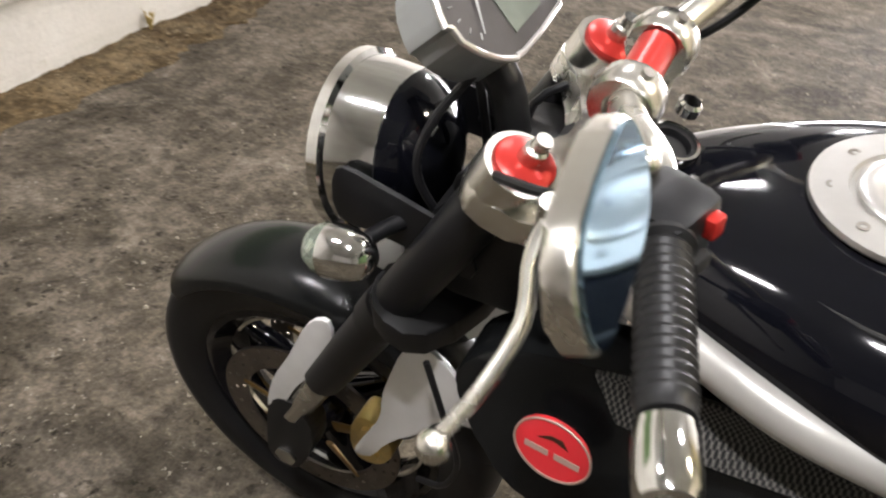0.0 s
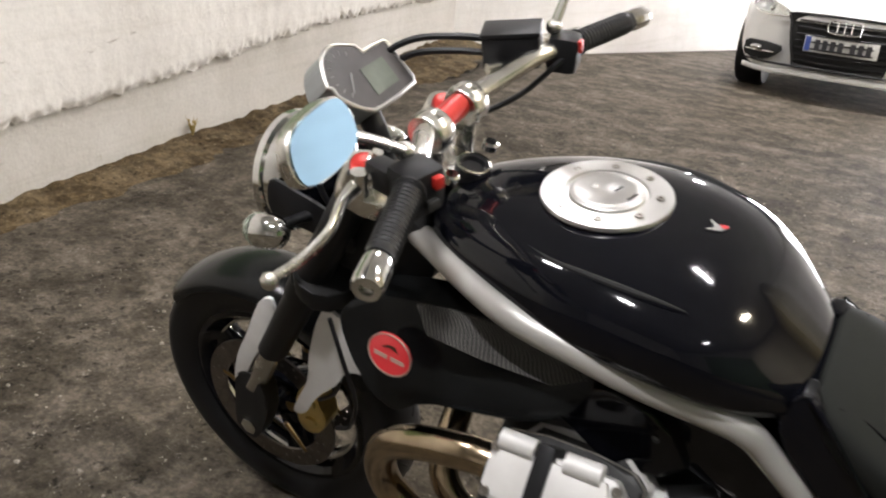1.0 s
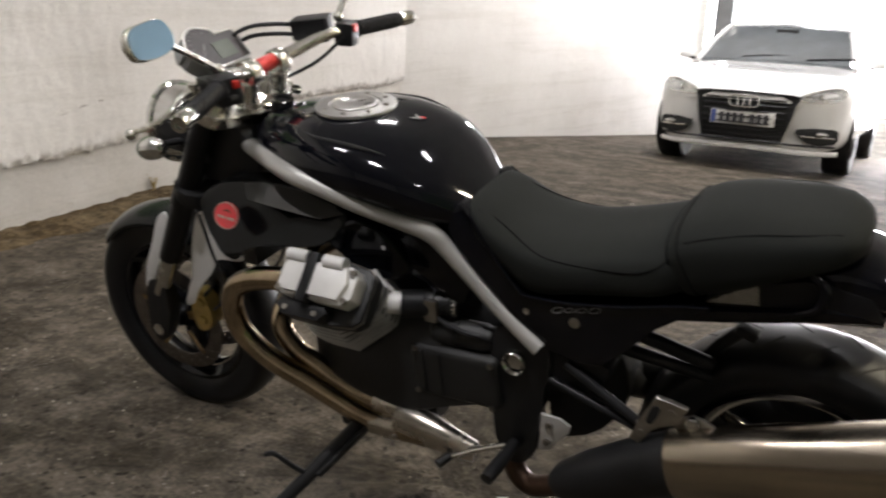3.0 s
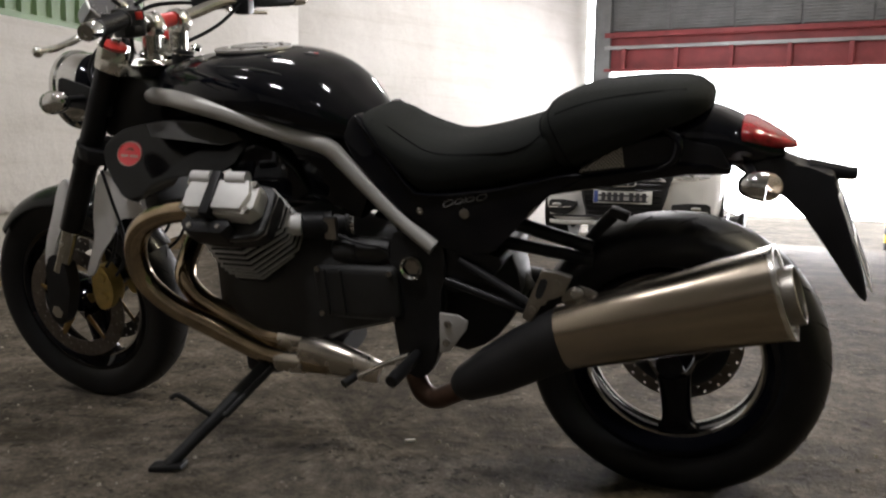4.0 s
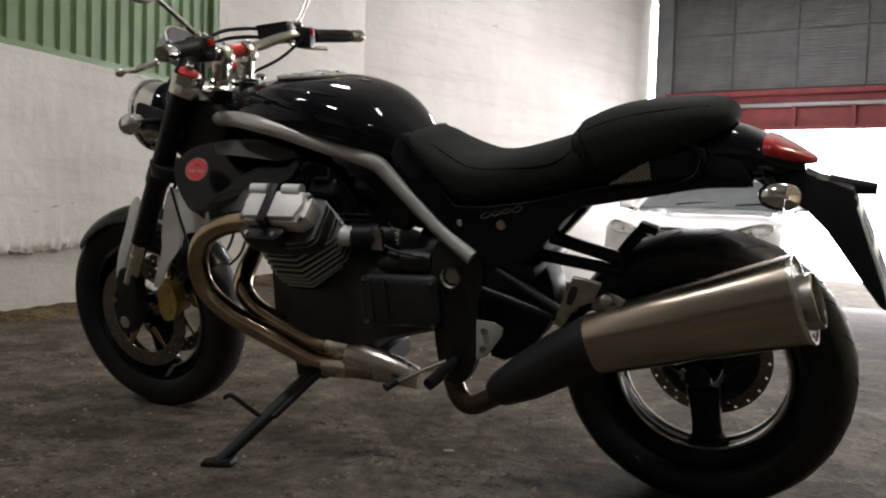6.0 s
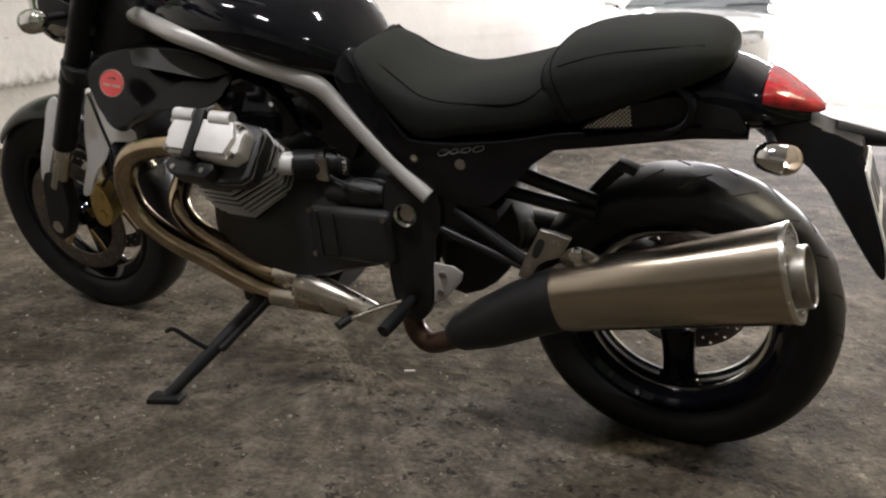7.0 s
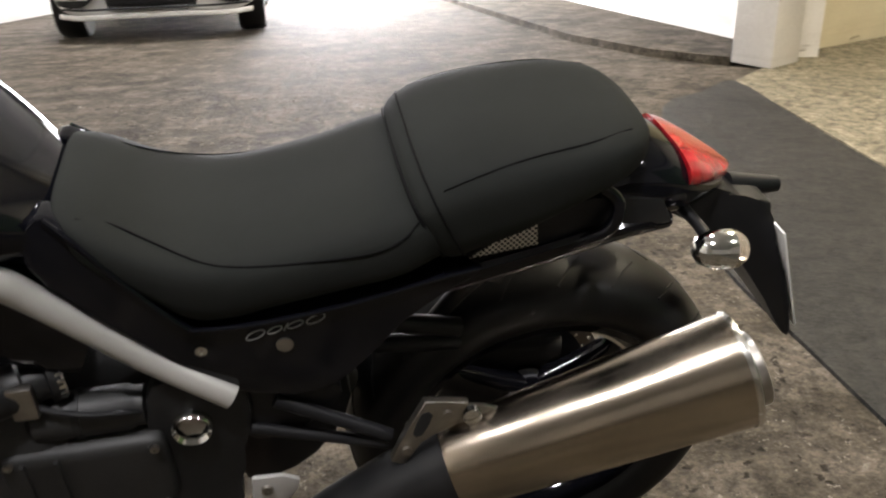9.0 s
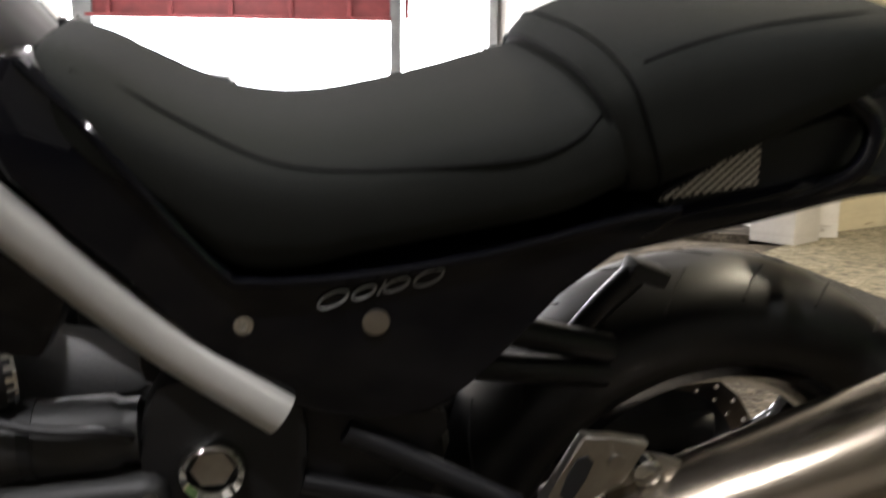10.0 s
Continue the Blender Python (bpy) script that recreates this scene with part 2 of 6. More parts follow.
FLOOR = concrete("old_concrete", (0.034, 0.0282, 0.0200), (0.081, 0.0685, 0.0518), (0.152, 0.130, 0.103), (0.37, 0.335, 0.285), 0.90, 0.66, 0.06, 0.8, 0.5)
PATCH = concrete("smooth_dark_screed", (0.022, 0.0205, 0.017), (0.030, 0.028, 0.0235), (0.034, 0.0315, 0.027), (0.05, 0.045, 0.04), 0.8, 0.6, 0.2, 0.2, 0.2)
DUSTY = concrete("dusty_concrete", (0.17, 0.15, 0.105), (0.21, 0.185, 0.135), (0.25, 0.225, 0.165), (0.32, 0.29, 0.23), 0.9, 0.8, 0.1, 0.25, 0.25)
DIRT = concrete("brown_dirt", (0.040, 0.027, 0.013), (0.088, 0.062, 0.032), (0.15, 0.115, 0.068), (0.3, 0.25, 0.17), 0.95, 0.9, 0.1)


def plaster(name, base, stain, flake):
    """Whitewashed wall: trowel marks, grey stains, flaked spots."""
    m, nt, b = nodes_of(name)
    broad, mid, fine = noise_tex(nt, 0.8, 5, 0.6), noise_tex(nt, 5, 7, 0.68), noise_tex(nt, 60, 4, 0.7)
    r1 = ramp(nt, 0.34, 0.62, stain, base)
    nt.links.new(broad.outputs[0], r1.inputs[0])
    r2 = ramp(nt, 0.66, 0.74, (0, 0, 0), (0.55, 0.55, 0.55))
    nt.links.new(mid.outputs[0], r2.inputs[0])
    c = mix_rgb(nt, "MIX", r2.outputs[0], r1.outputs[0], flake)
    r3 = ramp(nt, 0.25, 0.6, (0.88, 0.88, 0.88), (1.0, 1.0, 1.0))
    nt.links.new(fine.outputs[0], r3.inputs[0])
    c = mix_rgb(nt, "MULTIPLY", 0.8, c, r3.outputs[0])
    course = noise_tex(nt, 1.3, 6, 0.72, (0.35, 0.35, 6.5))
    r6 = ramp(nt, 0.50, 0.60, (1.0, 1.0, 1.0), (0.91, 0.905, 0.89))
    nt.links.new(course.outputs[0], r6.inputs[0])
    c = mix_rgb(nt, "MULTIPLY", 0.8, c, r6.outputs[0])
    scar = noise_tex(nt, 2.6, 7, 0.72, (0.8, 0.8, 3.6))
    r4 = ramp(nt, 0.655, 0.70, (0, 0, 0), (0.75, 0.75, 0.75))
    nt.links.new(scar.outputs[0], r4.inputs[0])
    c = mix_rgb(nt, "MIX", r4.outputs[0], c, tuple(x * 0.9 for x in flake))
    nt.links.new(c, b.inputs["Base Color"])
    b.inputs["Roughness"].default_value = 0.88
    bp0 = nt.nodes.new("ShaderNodeBump")
    bp0.invert = True
    bp0.inputs["Strength"].default_value, bp0.inputs["Distance"].default_value = 0.8, 0.015
    nt.links.new(r4.outputs[0], bp0.inputs["Height"])
    bp = nt.nodes.new("ShaderNodeBump")
    bp.inputs["Strength"].default_value, bp.inputs["Distance"].default_value = 0.6, 0.02
    nt.links.new(mid.outputs[0], bp.inputs["Height"])
    nt.links.new(bp0.outputs[0], bp.inputs["Normal"])
    bp2 = nt.nodes.new("ShaderNodeBump")
    bp2.inputs["Strength"].default_value, bp2.inputs["Distance"].default_value = 0.35, 0.004
    nt.links.new(fine.outputs[0], bp2.inputs["Height"])
    nt.links.new(bp.outputs[0], bp2.inputs["Normal"])
    nt.links.new(bp2.outputs[0], b.inputs["Normal"])
    return m


PLASTER = plaster("whitewashed_plaster", (0.64, 0.614, 0.572), (0.54, 0.514, 0.472), (0.44, 0.40, 0.335))
PLINTH = plaster("bare_plinth_plaster", (0.52, 0.50, 0.46), (0.40, 0.37, 0.32), (0.30, 0.26, 0.2))
CREAM = plaster("cream_painted_plaster", (0.66, 0.60, 0.42), (0.55, 0.48, 0.32), (0.40, 0.33, 0.22))
CEILING = plaster("ceiling_plaster", (0.62, 0.61, 0.58), (0.5, 0.49, 0.46), (0.4, 0.38, 0.34))
# emissive material: the glare beyond the exit is a glowing sheet
GLOW_SHEET = bpy.data.materials.new("daylight_glow")
GLOW_SHEET.use_nodes = True
hb = GLOW_SHEET.node_tree.nodes["Principled BSDF"]
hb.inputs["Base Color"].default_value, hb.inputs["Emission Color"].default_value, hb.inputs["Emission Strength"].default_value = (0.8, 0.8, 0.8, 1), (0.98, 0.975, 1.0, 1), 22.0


# ---- mesh tools ----
def finish(bm, angle=38):
    bmesh.ops.recalc_face_normals(bm, faces=bm.faces[:])
    lim = radians(angle)
    for e in bm.edges:
        e.smooth = len(e.link_faces) == 2 and e.calc_face_angle(0) < lim
    for f in bm.faces:
        f.smooth = True


def part(name, bm, material, parent=None, label="", angle=38):
    finish(bm, angle)
    me = bpy.data.meshes.new(name)
    bm.to_mesh(me)
    bm.free()
    me.materials.append(material)
    ob = new(name, me)
    ob.parent = parent
    if label:
        ob["label"] = label
    return ob


def again(ob, m, parent=None):
    """Another piece on the same mesh."""
    o = new(ob.name.split(".")[0], ob.data)
    o.parent = parent or ob.parent
    o.matrix_basis = m
    return o


def add(bm, other):
    """Moves other's faces into bm."""
    me = bpy.data.meshes.new("tmp")
    other.to_mesh(me)
    other.free()
    bm.from_mesh(me)
    bpy.data.meshes.remove(me)
    return bm


def spline(pts, sub):
    """Points along a smooth curve; each point is (x, y, z, extra...)."""
    p = [np.array(q, float) for q in pts]
    p = [2 * p[0] - p[1]] + p + [2 * p[-1] - p[-2]]
    out = []
    for i in range(1, len(p) - 2):
        for k in range(sub):
            t = k / sub
            a, b, c, d = p[i - 1], p[i], p[i + 1], p[i + 2]
            out.append(0.5 * (2 * b + (c - a) * t + (2 * a - 5 * b + 4 * c - d) * t * t + (3 * b - a - 3 * c + d) * t ** 3))
    out.append(p[-2])
    return out


def loft(rings, cap=True, closed=True):
    bm = bmesh.new()
    vs = [[bm.verts.new(tuple(p)) for p in ring] for ring in rings]
    n = len(vs[0])
    for a, b in zip(vs, vs[1:]):
        for i in range(n if closed else n - 1):
            j = (i + 1) % n
            bm.faces.new((a[i], a[j], b[j], b[i]))
    if cap:
        bm.faces.new(vs[0])
        bm.faces.new(vs[-1][::-1])
    bmesh.ops.remove_doubles(bm, verts=bm.verts[:], dist=1e-6)
    return bm


def sweep(pts, r, seg=12, sub=5, flat=1.0, cap=True):
    """A pipe along a smooth curve; r: one radius, or one for each point; flat squashes it in its second direction."""
    rs = list(r) if isinstance(r, (list, tuple)) else [r] * len(pts)
    path = spline([(*p, q) for p, q in zip(pts, rs)], sub) if sub > 1 else [np.array((*p, q)) for p, q in zip(pts, rs)]
    c = [Vector(p[:3]) for p in path]
    rings, up = [], None
    for i, p in enumerate(path):
        d = (c[min(i + 1, len(c) - 1)] - c[max(i - 1, 0)]).normalized()
        if up is None:
            up = d.cross(Vector((0.3, 1, 0.2))).normalized()
        up = (up - d * up.dot(d)).normalized()
        side = d.cross(up)
        rings.append([c[i] + float(p[3]) * (math.cos(a) * up + flat * math.sin(a) * side) for a in (2 * math.pi * k / seg for k in range(seg))])
    return loft(rings, cap)


def lathe(profile, centre=(0, 0, 0), axis=(0, 1, 0), seg=32):
    """Turns (radius, height) pairs round an axis."""
    rot = Vector((0, 0, 1)).rotation_difference(Vector(axis).normalized()).to_matrix()
    rings = [[Vector(centre) + rot @ Vector((r * math.cos(a), r * math.sin(a), h)) for a in (2 * math.pi * k / seg for k in range(seg))] for r, h in profile]
    return loft(rings, cap=False) if profile[0] == profile[-1] else loft(rings, cap=True)


def block(size, centre=(0, 0, 0), bevel=0.0, m=None, seg=2):
    bm = bmesh.new()
    bmesh.ops.create_cube(bm, size=1)
    bmesh.ops.scale(bm, vec=size, verts=bm.verts[:])
    if bevel:
        bmesh.ops.bevel(bm, geom=bm.edges[:], offset=bevel, segments=seg, profile=0.6, affect="EDGES")
    bmesh.ops.transform(bm, matrix=(m or Matrix()) if m else Matrix.Translation(centre), verts=bm.verts[:])
    return bm


def prism(poly, lo, hi, bevel=0.0, to=lambda a, b, d: (a, d, b), seg=2):
    """A plate: the outline (a, b) between depths lo and hi; depths may be functions of (a, b)."""
    bm = bmesh.new()
    depth = lambda k, a, b: k(a, b) if callable(k) else k
    bot = [bm.verts.new(to(a, b, depth(lo, a, b))) for a, b in poly]
    top = [bm.verts.new(to(a, b, depth(hi, a, b))) for a, b in poly]
    bm.faces.new(bot)
    cap = bm.faces.new(top[::-1])
    n = len(poly)
    for i in range(n):
        bm.faces.new((bot[i], top[i], top[(i + 1) % n], bot[(i + 1) % n]))
    if bevel:
        bmesh.ops.bevel(bm, geom=[e for e in bm.edges], offset=bevel, segments=seg, profile=0.6, affect="EDGES", clamp_overlap=True)
    return bm


def rounded(poly, sub=4):
    """A smooth closed outline through the given corners."""
    p = [np.array(q, float) for q in poly]
    n, out = len(p), []
    for i in range(n):
        a, b, c, d = p[i - 1], p[i], p[(i + 1) % n], p[(i + 2) % n]
        for k in range(sub):
            t = k / sub
            q = 0.5 * (2 * b + (c - a) * t + (2 * a - 5 * b + 4 * c - d) * t * t + (3 * b - a - 3 * c + d) * t ** 3)
            out.append((float(q[0]), float(q[1])))
    return out


def cross_section(u, half, top, edge, low, p=0.6, q=0.75, n=28):
    """A rounded ring across the bike: widest at height edge."""
    ring = []
    for k in range(n):
        a = 2 * math.pi * k / n
        c, s = math.cos(a), math.sin(a)
        v = half * math.copysign(abs(c) ** (p if s >= 0 else q), c)
        w = edge + ((top - edge) if s >= 0 else (edge - low)) * math.copysign(abs(s) ** (p if s >= 0 else q), s)
        ring.append(Vector((u, v, w)))
    return ring


def body(rows, sub=5, p=0.6, q=0.75, n=28):
    """A hull through rows of (u, half width, top, edge, low)."""
    return loft([cross_section(*(float(x) for x in r), p=p, q=q, n=n) for r in spline(rows, sub)])


def ball(centre, r, seg=14):
    bm = bmesh.new()
    bmesh.ops.create_uvsphere(bm, u_segments=seg, v_segments=seg // 2 + 1, radius=1)
    bmesh.ops.scale(bm, vec=r if isinstance(r, tuple) else (r, r, r), verts=bm.verts[:])
    bmesh.ops.translate(bm, vec=centre, verts=bm.verts[:])
    return bm


def empty(name, m, label, category, group=""):
    ob = new(name)
    ob.matrix_basis = m
    ob.empty_display_size = 0.1
    return tagged(ob, label, category, group)


# ---- the garage ----
def sheet(name, poly, z, thick, material, label, kind="structure", bevel=0.0, fall=False):
    """A slab on the floor; fall lets it follow the ramp."""
    ramp_to = (lambda a, b, d: (a, b, d - 0.0747 * max(0.0, b - 3.5))) if fall else (lambda a, b, d: (a, b, d))
    bm = prism(poly, z - thick, z, bevel, ramp_to, 1)
    return tagged(part(name, bm, material), label, "floor", kind=kind)


# level inside, a ramp falls to the exit
tagged(part("floor", prism([(-60, 0), (3.5, 0), (11.0, -0.56), (60, -0.56), (60, -1.4), (-60, -1.4)], -60, 60, 0, lambda a, b, d: (d, a, b)), FLOOR),
       "worn grey-brown concrete garage floor with specks and stains", "floor", kind="structure")
sheet("dusty_floor", [(2.56, 3.32), (2.54, 1.8), (2.62, -3.45), (4.95, -3.45), (4.95, 4.75), (3.06, 3.86), (2.8, 3.55)], 0.006, 0.01, DUSTY,
      "pale dusty concrete strip beside the cream wall")
sheet("dark_patch", rounded([(1.64, -3.4), (1.61, -1.5), (1.6, 0.3), (1.57, 1.2), (1.74, 2.0), (2.0, 2.87), (2.27, 3.08), (2.54, 3.3), (2.53, 2.6), (2.52, 1.8), (2.58, -1), (2.62, -3.4)], 3),
      0.012, 0.02, PATCH, "smooth dark screed patch laid on the garage floor", bevel=0.004)
sheet("kerb", [(1.62, 10.3), (1.84, 8.2), (2.12, 5.3), (2.40, 4.30), (2.72, 3.78), (3.1, 4.0), (3.1, 4.66), (3.05, 6.0), (2.9, 9.2), (2.1, 10.4)], 0.05, 0.45, FLOOR,
      "low worn concrete kerb along the wall", fall=True)


def along(a, b):
    """Pose at a, x towards b, and the length."""
    d = Vector((b[0] - a[0], b[1] - a[1], 0))
    return pose(a[0], a[1], 0, 0, 0, math.degrees(math.atan2(d.y, d.x))), d.length


def wall(name, a, b, height, material, label, thick=0.25, boxes=None):
    m, length = along(a, b)
    bm = bmesh.new()
    for s0, s1, d0, d1, z0, z1 in boxes or [(0, length, 0, thick, -0.9, height)]:
        add(bm, block((s1 - s0, d1 - d0, z1 - z0), ((s0 + s1) / 2, (d0 + d1) / 2, (z0 + z1) / 2)))
    ob = tagged(part(name, bm, material), label, "wall", kind="structure")
    ob.matrix_basis = m
    return ob


TOP = 3.8
A1, B1 = (-1.99, -3.5), (-3.818, 4.93)
wall_left = wall("wall_west", A1, B1, TOP, PLINTH, "whitewashed wall with a ragged plaster edge above a bare plinth",
                 boxes=[(0, 8.625, 0, 0.25, 0, 1.37), (0, 2.6, -0.03, 0.25, 1.37, TOP), (6.18, 8.625, -0.03, 0.25, 1.37, TOP), (2.6, 6.18, -0.03, 0.25, 2.5, TOP)])
wall_left.data.materials[0] = PLASTER


def ragged_coat(length, top):
    """The upper plaster coat, 4 cm proud, broken off unevenly along its lower edge."""
    bm = bmesh.new()
    n, k = 800, 22
    rows = []
    for i in range(n + 1):
        s = length * i / n
        low = 0.31 + 0.05 * (min(max(s, 3.0), 6.5) - 4.04) + 0.05 * noise.noise((s * 1.3, 0, 0)) + 0.026 * noise.noise((s * 7, 3, 0)) + 0.020 * noise.noise((s * 24, 9, 0)) + 0.012 * noise.noise((s * 60, 5, 0))
        col = [bm.verts.new((s, 0.004, low - 0.012))]
        for j in range(k + 1):
            z = low + (top - low) * (j / k) ** 2.4
            lump = 0.012 * noise.noise((s * 2.1, z * 2.3, 5)) + 0.004 * noise.noise((s * 13, z * 13, 1))
            lip = 0.014 * math.exp(-((z - low) / 0.02) ** 2) + 0.016 * math.exp(-((z - low) / 0.05) ** 2) * noise.noise((s * 28, z * 28, 3))
            col.append(bm.verts.new((s, -0.042 + lip + lump, z)))
        rows.append(col)
    for a, b in zip(rows, rows[1:]):
        for j in range(len(a) - 1):
            bm.faces.new((a[j], b[j], b[j + 1], a[j + 1]))
    return bm


coat = tagged(part("plaster_coat", ragged_coat(8.625, 1.372), PLASTER, angle=60), "thick white plaster coat with a crumbling lower edge", "plaster", kind="structure")
coat.matrix_basis = wall_left.matrix_basis
plinth = wall("plinth", A1, B1, 0.5, PLINTH, "grey bare plaster plinth under the broken coat", boxes=[(0, 8.625, -0.004, 0.02, 0, 0.5)])

wall("wall_south_west", (-1.99, -9.0), A1, TOP, PLASTER, "white plastered wall")
wall("wall_north_west", B1, (-2.89, 10.72), TOP, PLASTER, "white plastered wall leading to the exit")
wall("wall_north_east", (2.82, 9.64), (3.1, 4.65), TOP, PLASTER, "white plastered wall beside the exit")
wall("wall_exit_side", (2.54, 10.9), (2.82, 9.64), TOP, PLASTER, "white plastered wall beside the exit")
wall("wall_nook", (3.1, 4.65), (3.02, 3.82), TOP, PLASTER, "short white plastered return")
wall("wall_cream", (3.02, 3.82), (5.0, 4.86), TOP, CREAM, "cream painted plaster wall")
wall("wall_east", (5.0, 4.86), (5.0, -9.0), TOP, PLASTER, "white plastered wall")
# assumed wall out of view, set far back to dim the bike's reflections
wall("wall_south", (5.0, -9.0), (-1.99, -9.0), TOP, PLASTER, "white plastered wall")
tagged(part("ceiling", prism([(-4.6, -9.3), (5.4, -9.3), (5.4, 11.3), (-4.6, 11.3)], TOP, TOP + 0.25, 0, lambda a, b, d: (a, b, d)), CEILING), "plain grey-white plastered ceiling", "ceiling", kind="structure")
tagged(part("column", prism([(2.72, 3.78), (2.86, 3.54), (3.10, 3.70), (2.97, 3.93)], 0, TOP, 0.012, lambda a, b, d: (a, b, d)), PLASTER), "square white plastered column", "column", kind="structure")
tagged(part("exit_pillar", block((0.12, 0.4, TOP + 0.9), (2.48, 10.82, TOP / 2 - 0.45), 0.01), GREY_STEEL), "grey pillar between the openings", "pillar", kind="structure")
tagged(part("lintel", block((1.3, 0.3, 1.0), (1.95, 10.95, 3.35)), PLASTER), "white lintel over the side opening", "lintel", kind="structure")
tagged(part("backdrop", prism([(-18, -0.9), (18, -0.9), (18, 9), (-18, 9)], 16, 16.1), GLOW_SHEET), "glowing white sheet standing in for the daylight outside", "backdrop", kind="structure")


def dirt_heap(length):
    bm = bmesh.new()
    n, k = 260, 9
    rows = []
    for i in range(n + 1):
        s = length * i / n
        wide = 0.24 + 0.16 * noise.noise((s * 0.9, 7, 0)) + 0.09 * noise.noise((s * 4, 2, 0)) + 0.05 * noise.noise((s * 14, 6, 0)) + 0.1 * (s > 5.5) * (s - 5.5)
        high = 0.042 + 0.03 * noise.noise((s * 1.7, 4, 0)) + 0.02 * noise.noise((s * 9, 4, 0)) + 0.02 * max(0, s - 6)
        rows.append([bm.verts.new((s, 0.01 - wide * j / k, max(-0.01, high * (1 - j / k) ** 1.4 + 0.014 * noise.noise((s * 11, j * 0.7, 0)) - 0.012 * (j == k)))) for j in range(k + 1)])
    for a, b in zip(rows, rows[1:]):
        for j in range(k):
            bm.faces.new((a[j], b[j], b[j + 1], a[j + 1]))
    return bm


heap = tagged(part("dirt", dirt_heap(8.625), DIRT, angle=80), "brown dirt and rubble heaped along the wall base", "dirt", kind="stuff")
heap.matrix_basis = wall_left.matrix_basis


# the green sheet-metal shutter in the west wall
def ribbed(length, height, pitch=0.12, deep=0.018):
    bm = bmesh.new()
    xs, x = [], 0.0
    while x < length - 1e-4:
        for f, d in ((0.0, 0.0), (0.42, 0.0), (0.5, -deep), (0.58, 0.0)):
            if x + f * pitch <= length:
                xs.append((x + f * pitch, d))
        x += pitch
    xs.append((length, 0.0))
    cols = [[bm.verts.new((a, d + e, z)) for e, z in ((0, 0), (0, height), (0.012, height), (0.012, 0))] for a, d in xs]
    for a, b in zip(cols, cols[1:]):
        for j in range(4):
            bm.faces.new((a[j], b[j], b[(j + 1) % 4], a[(j + 1) % 4]))
    bm.faces.new(cols[0])
    bm.faces.new(cols[-1][::-1])
    return bm


shutter = empty("green_shutter", wall_left.matrix_basis @ pose(2.6, 0, 1.36), "green painted ribbed sheet-metal shutter in the wall", "shutter")
part("sheet", ribbed(3.5, 1.12), GREEN, shutter, angle=20)
part("frame", add(block((3.56, 0.06, 0.05), (1.78, 0.0, 0.025), 0.006), block((0.06, 0.06, 1.14), (3.54, 0.0, 0.57), 0.006)), GREEN, shutter)
green_door = empty("green_door", along((3.02, 3.82), (5.0, 4.86))[0] @ pose(1.62, 0, 0), "green painted metal door in the cream wall", "door")
part("leaf", block((0.6, 0.05, 2.05), (0.3, -0.02, 1.03), 0.006), GREEN, green_door)
part("frame", block((0.05, 0.08, 2.1), (-0.03, -0.02, 1.05), 0.006), GREEN, green_door)

# unseen green sheet, added so the black lacquer reflects green
reflected_sheet = empty("green_reflector", pose(5.0, 0.4, 0, 0, 0, -90), "tall green ribbed sheet out of view, added for green reflections", "gate")
part("sheet", ribbed(4.2, 3.1), GREEN, reflected_sheet, angle=20).matrix_basis = pose(0, -0.03, 0.02)
part("frame", add(block((4.32, 0.07, 0.07), (2.1, -0.03, 3.155), 0.006), add(block((0.06, 0.07, 3.12), (-0.03, -0.03, 1.56), 0.006), block((0.06, 0.07, 3.12), (4.23, -0.03, 1.56), 0.006))), GREEN, reflected_sheet)

# the exit with its raised shutter
exit_door = empty("exit_shutter", pose(-2.50, 10.75, -0.33) @ Matrix.Scale(1.42, 4), "half-raised grey perforated exit shutter on a red steel beam", "shutter")
for x, wide in ((-0.11, 0.17), (2.62, 0.10)):
    part("post", block((wide, 0.12, TOP + 0.5), (x, 0, TOP / 2 - 0.25), 0.008), EXIT_STEEL, exit_door, "galvanised steel post")
beam = part("beam", add(add(block((2.66, 0.10, 0.05), (1.25, -0.02, 1.86), 0.004), block((2.66, 0.02, 0.33), (1.25, 0.0, 1.68))), block((2.66, 0.09, 0.03), (1.25, -0.02, 1.515), 0.003)), RED_STEEL, exit_door, "red painted steel beam")
part("rail", block((2.66, 0.03, 0.035), (1.25, -0.05, 1.735), 0.004), GREY_STEEL, beam)
for k in range(6):
    part("stiffener", block((0.04, 0.07, 0.2), (0.12 + k * 0.52, -0.04, 1.62), 0.003), RED_STEEL, beam)


def slats(w, h, pitch=0.03):
    """A corrugated sheet, one outline drawn out sideways."""
    line, z = [(0.008, 0.0)], 0.0
    while z < h - 1e-3:
        line += [(0.006, z + 0.1 * pitch), (-0.006, z + 0.2 * pitch), (-0.006, z + 0.8 * pitch), (0.006, z + 0.9 * pitch)]
        z += pitch
    line += [(0.008, h)]
    bm = bmesh.new()
    ends = [[bm.verts.new((x, d, q)) for d, q in line] for x in (0, w)]
    for i in range(len(line)):
        j = (i + 1) % len(line)
        bm.faces.new((ends[0][i], ends[0][j], ends[1][j], ends[1][i]))
    bm.faces.new(ends[0])
    bm.faces.new(ends[1][::-1])
    return bm


part("backing", block((2.7, 0.01, 1.68), (1.28, 0.03, 2.73)), EXIT_STEEL, exit_door)
first = None
for i in range(5):
    for j in range(3):
        spot = pose(-0.02 + i * 0.6, 0, 1.9 + j * 0.56)
        if first is None:
            first = part("panel", slats(0.575, 0.535), EXIT_STEEL, exit_door)
            first.matrix_basis = spot
        else:
            again(first, spot, exit_door)

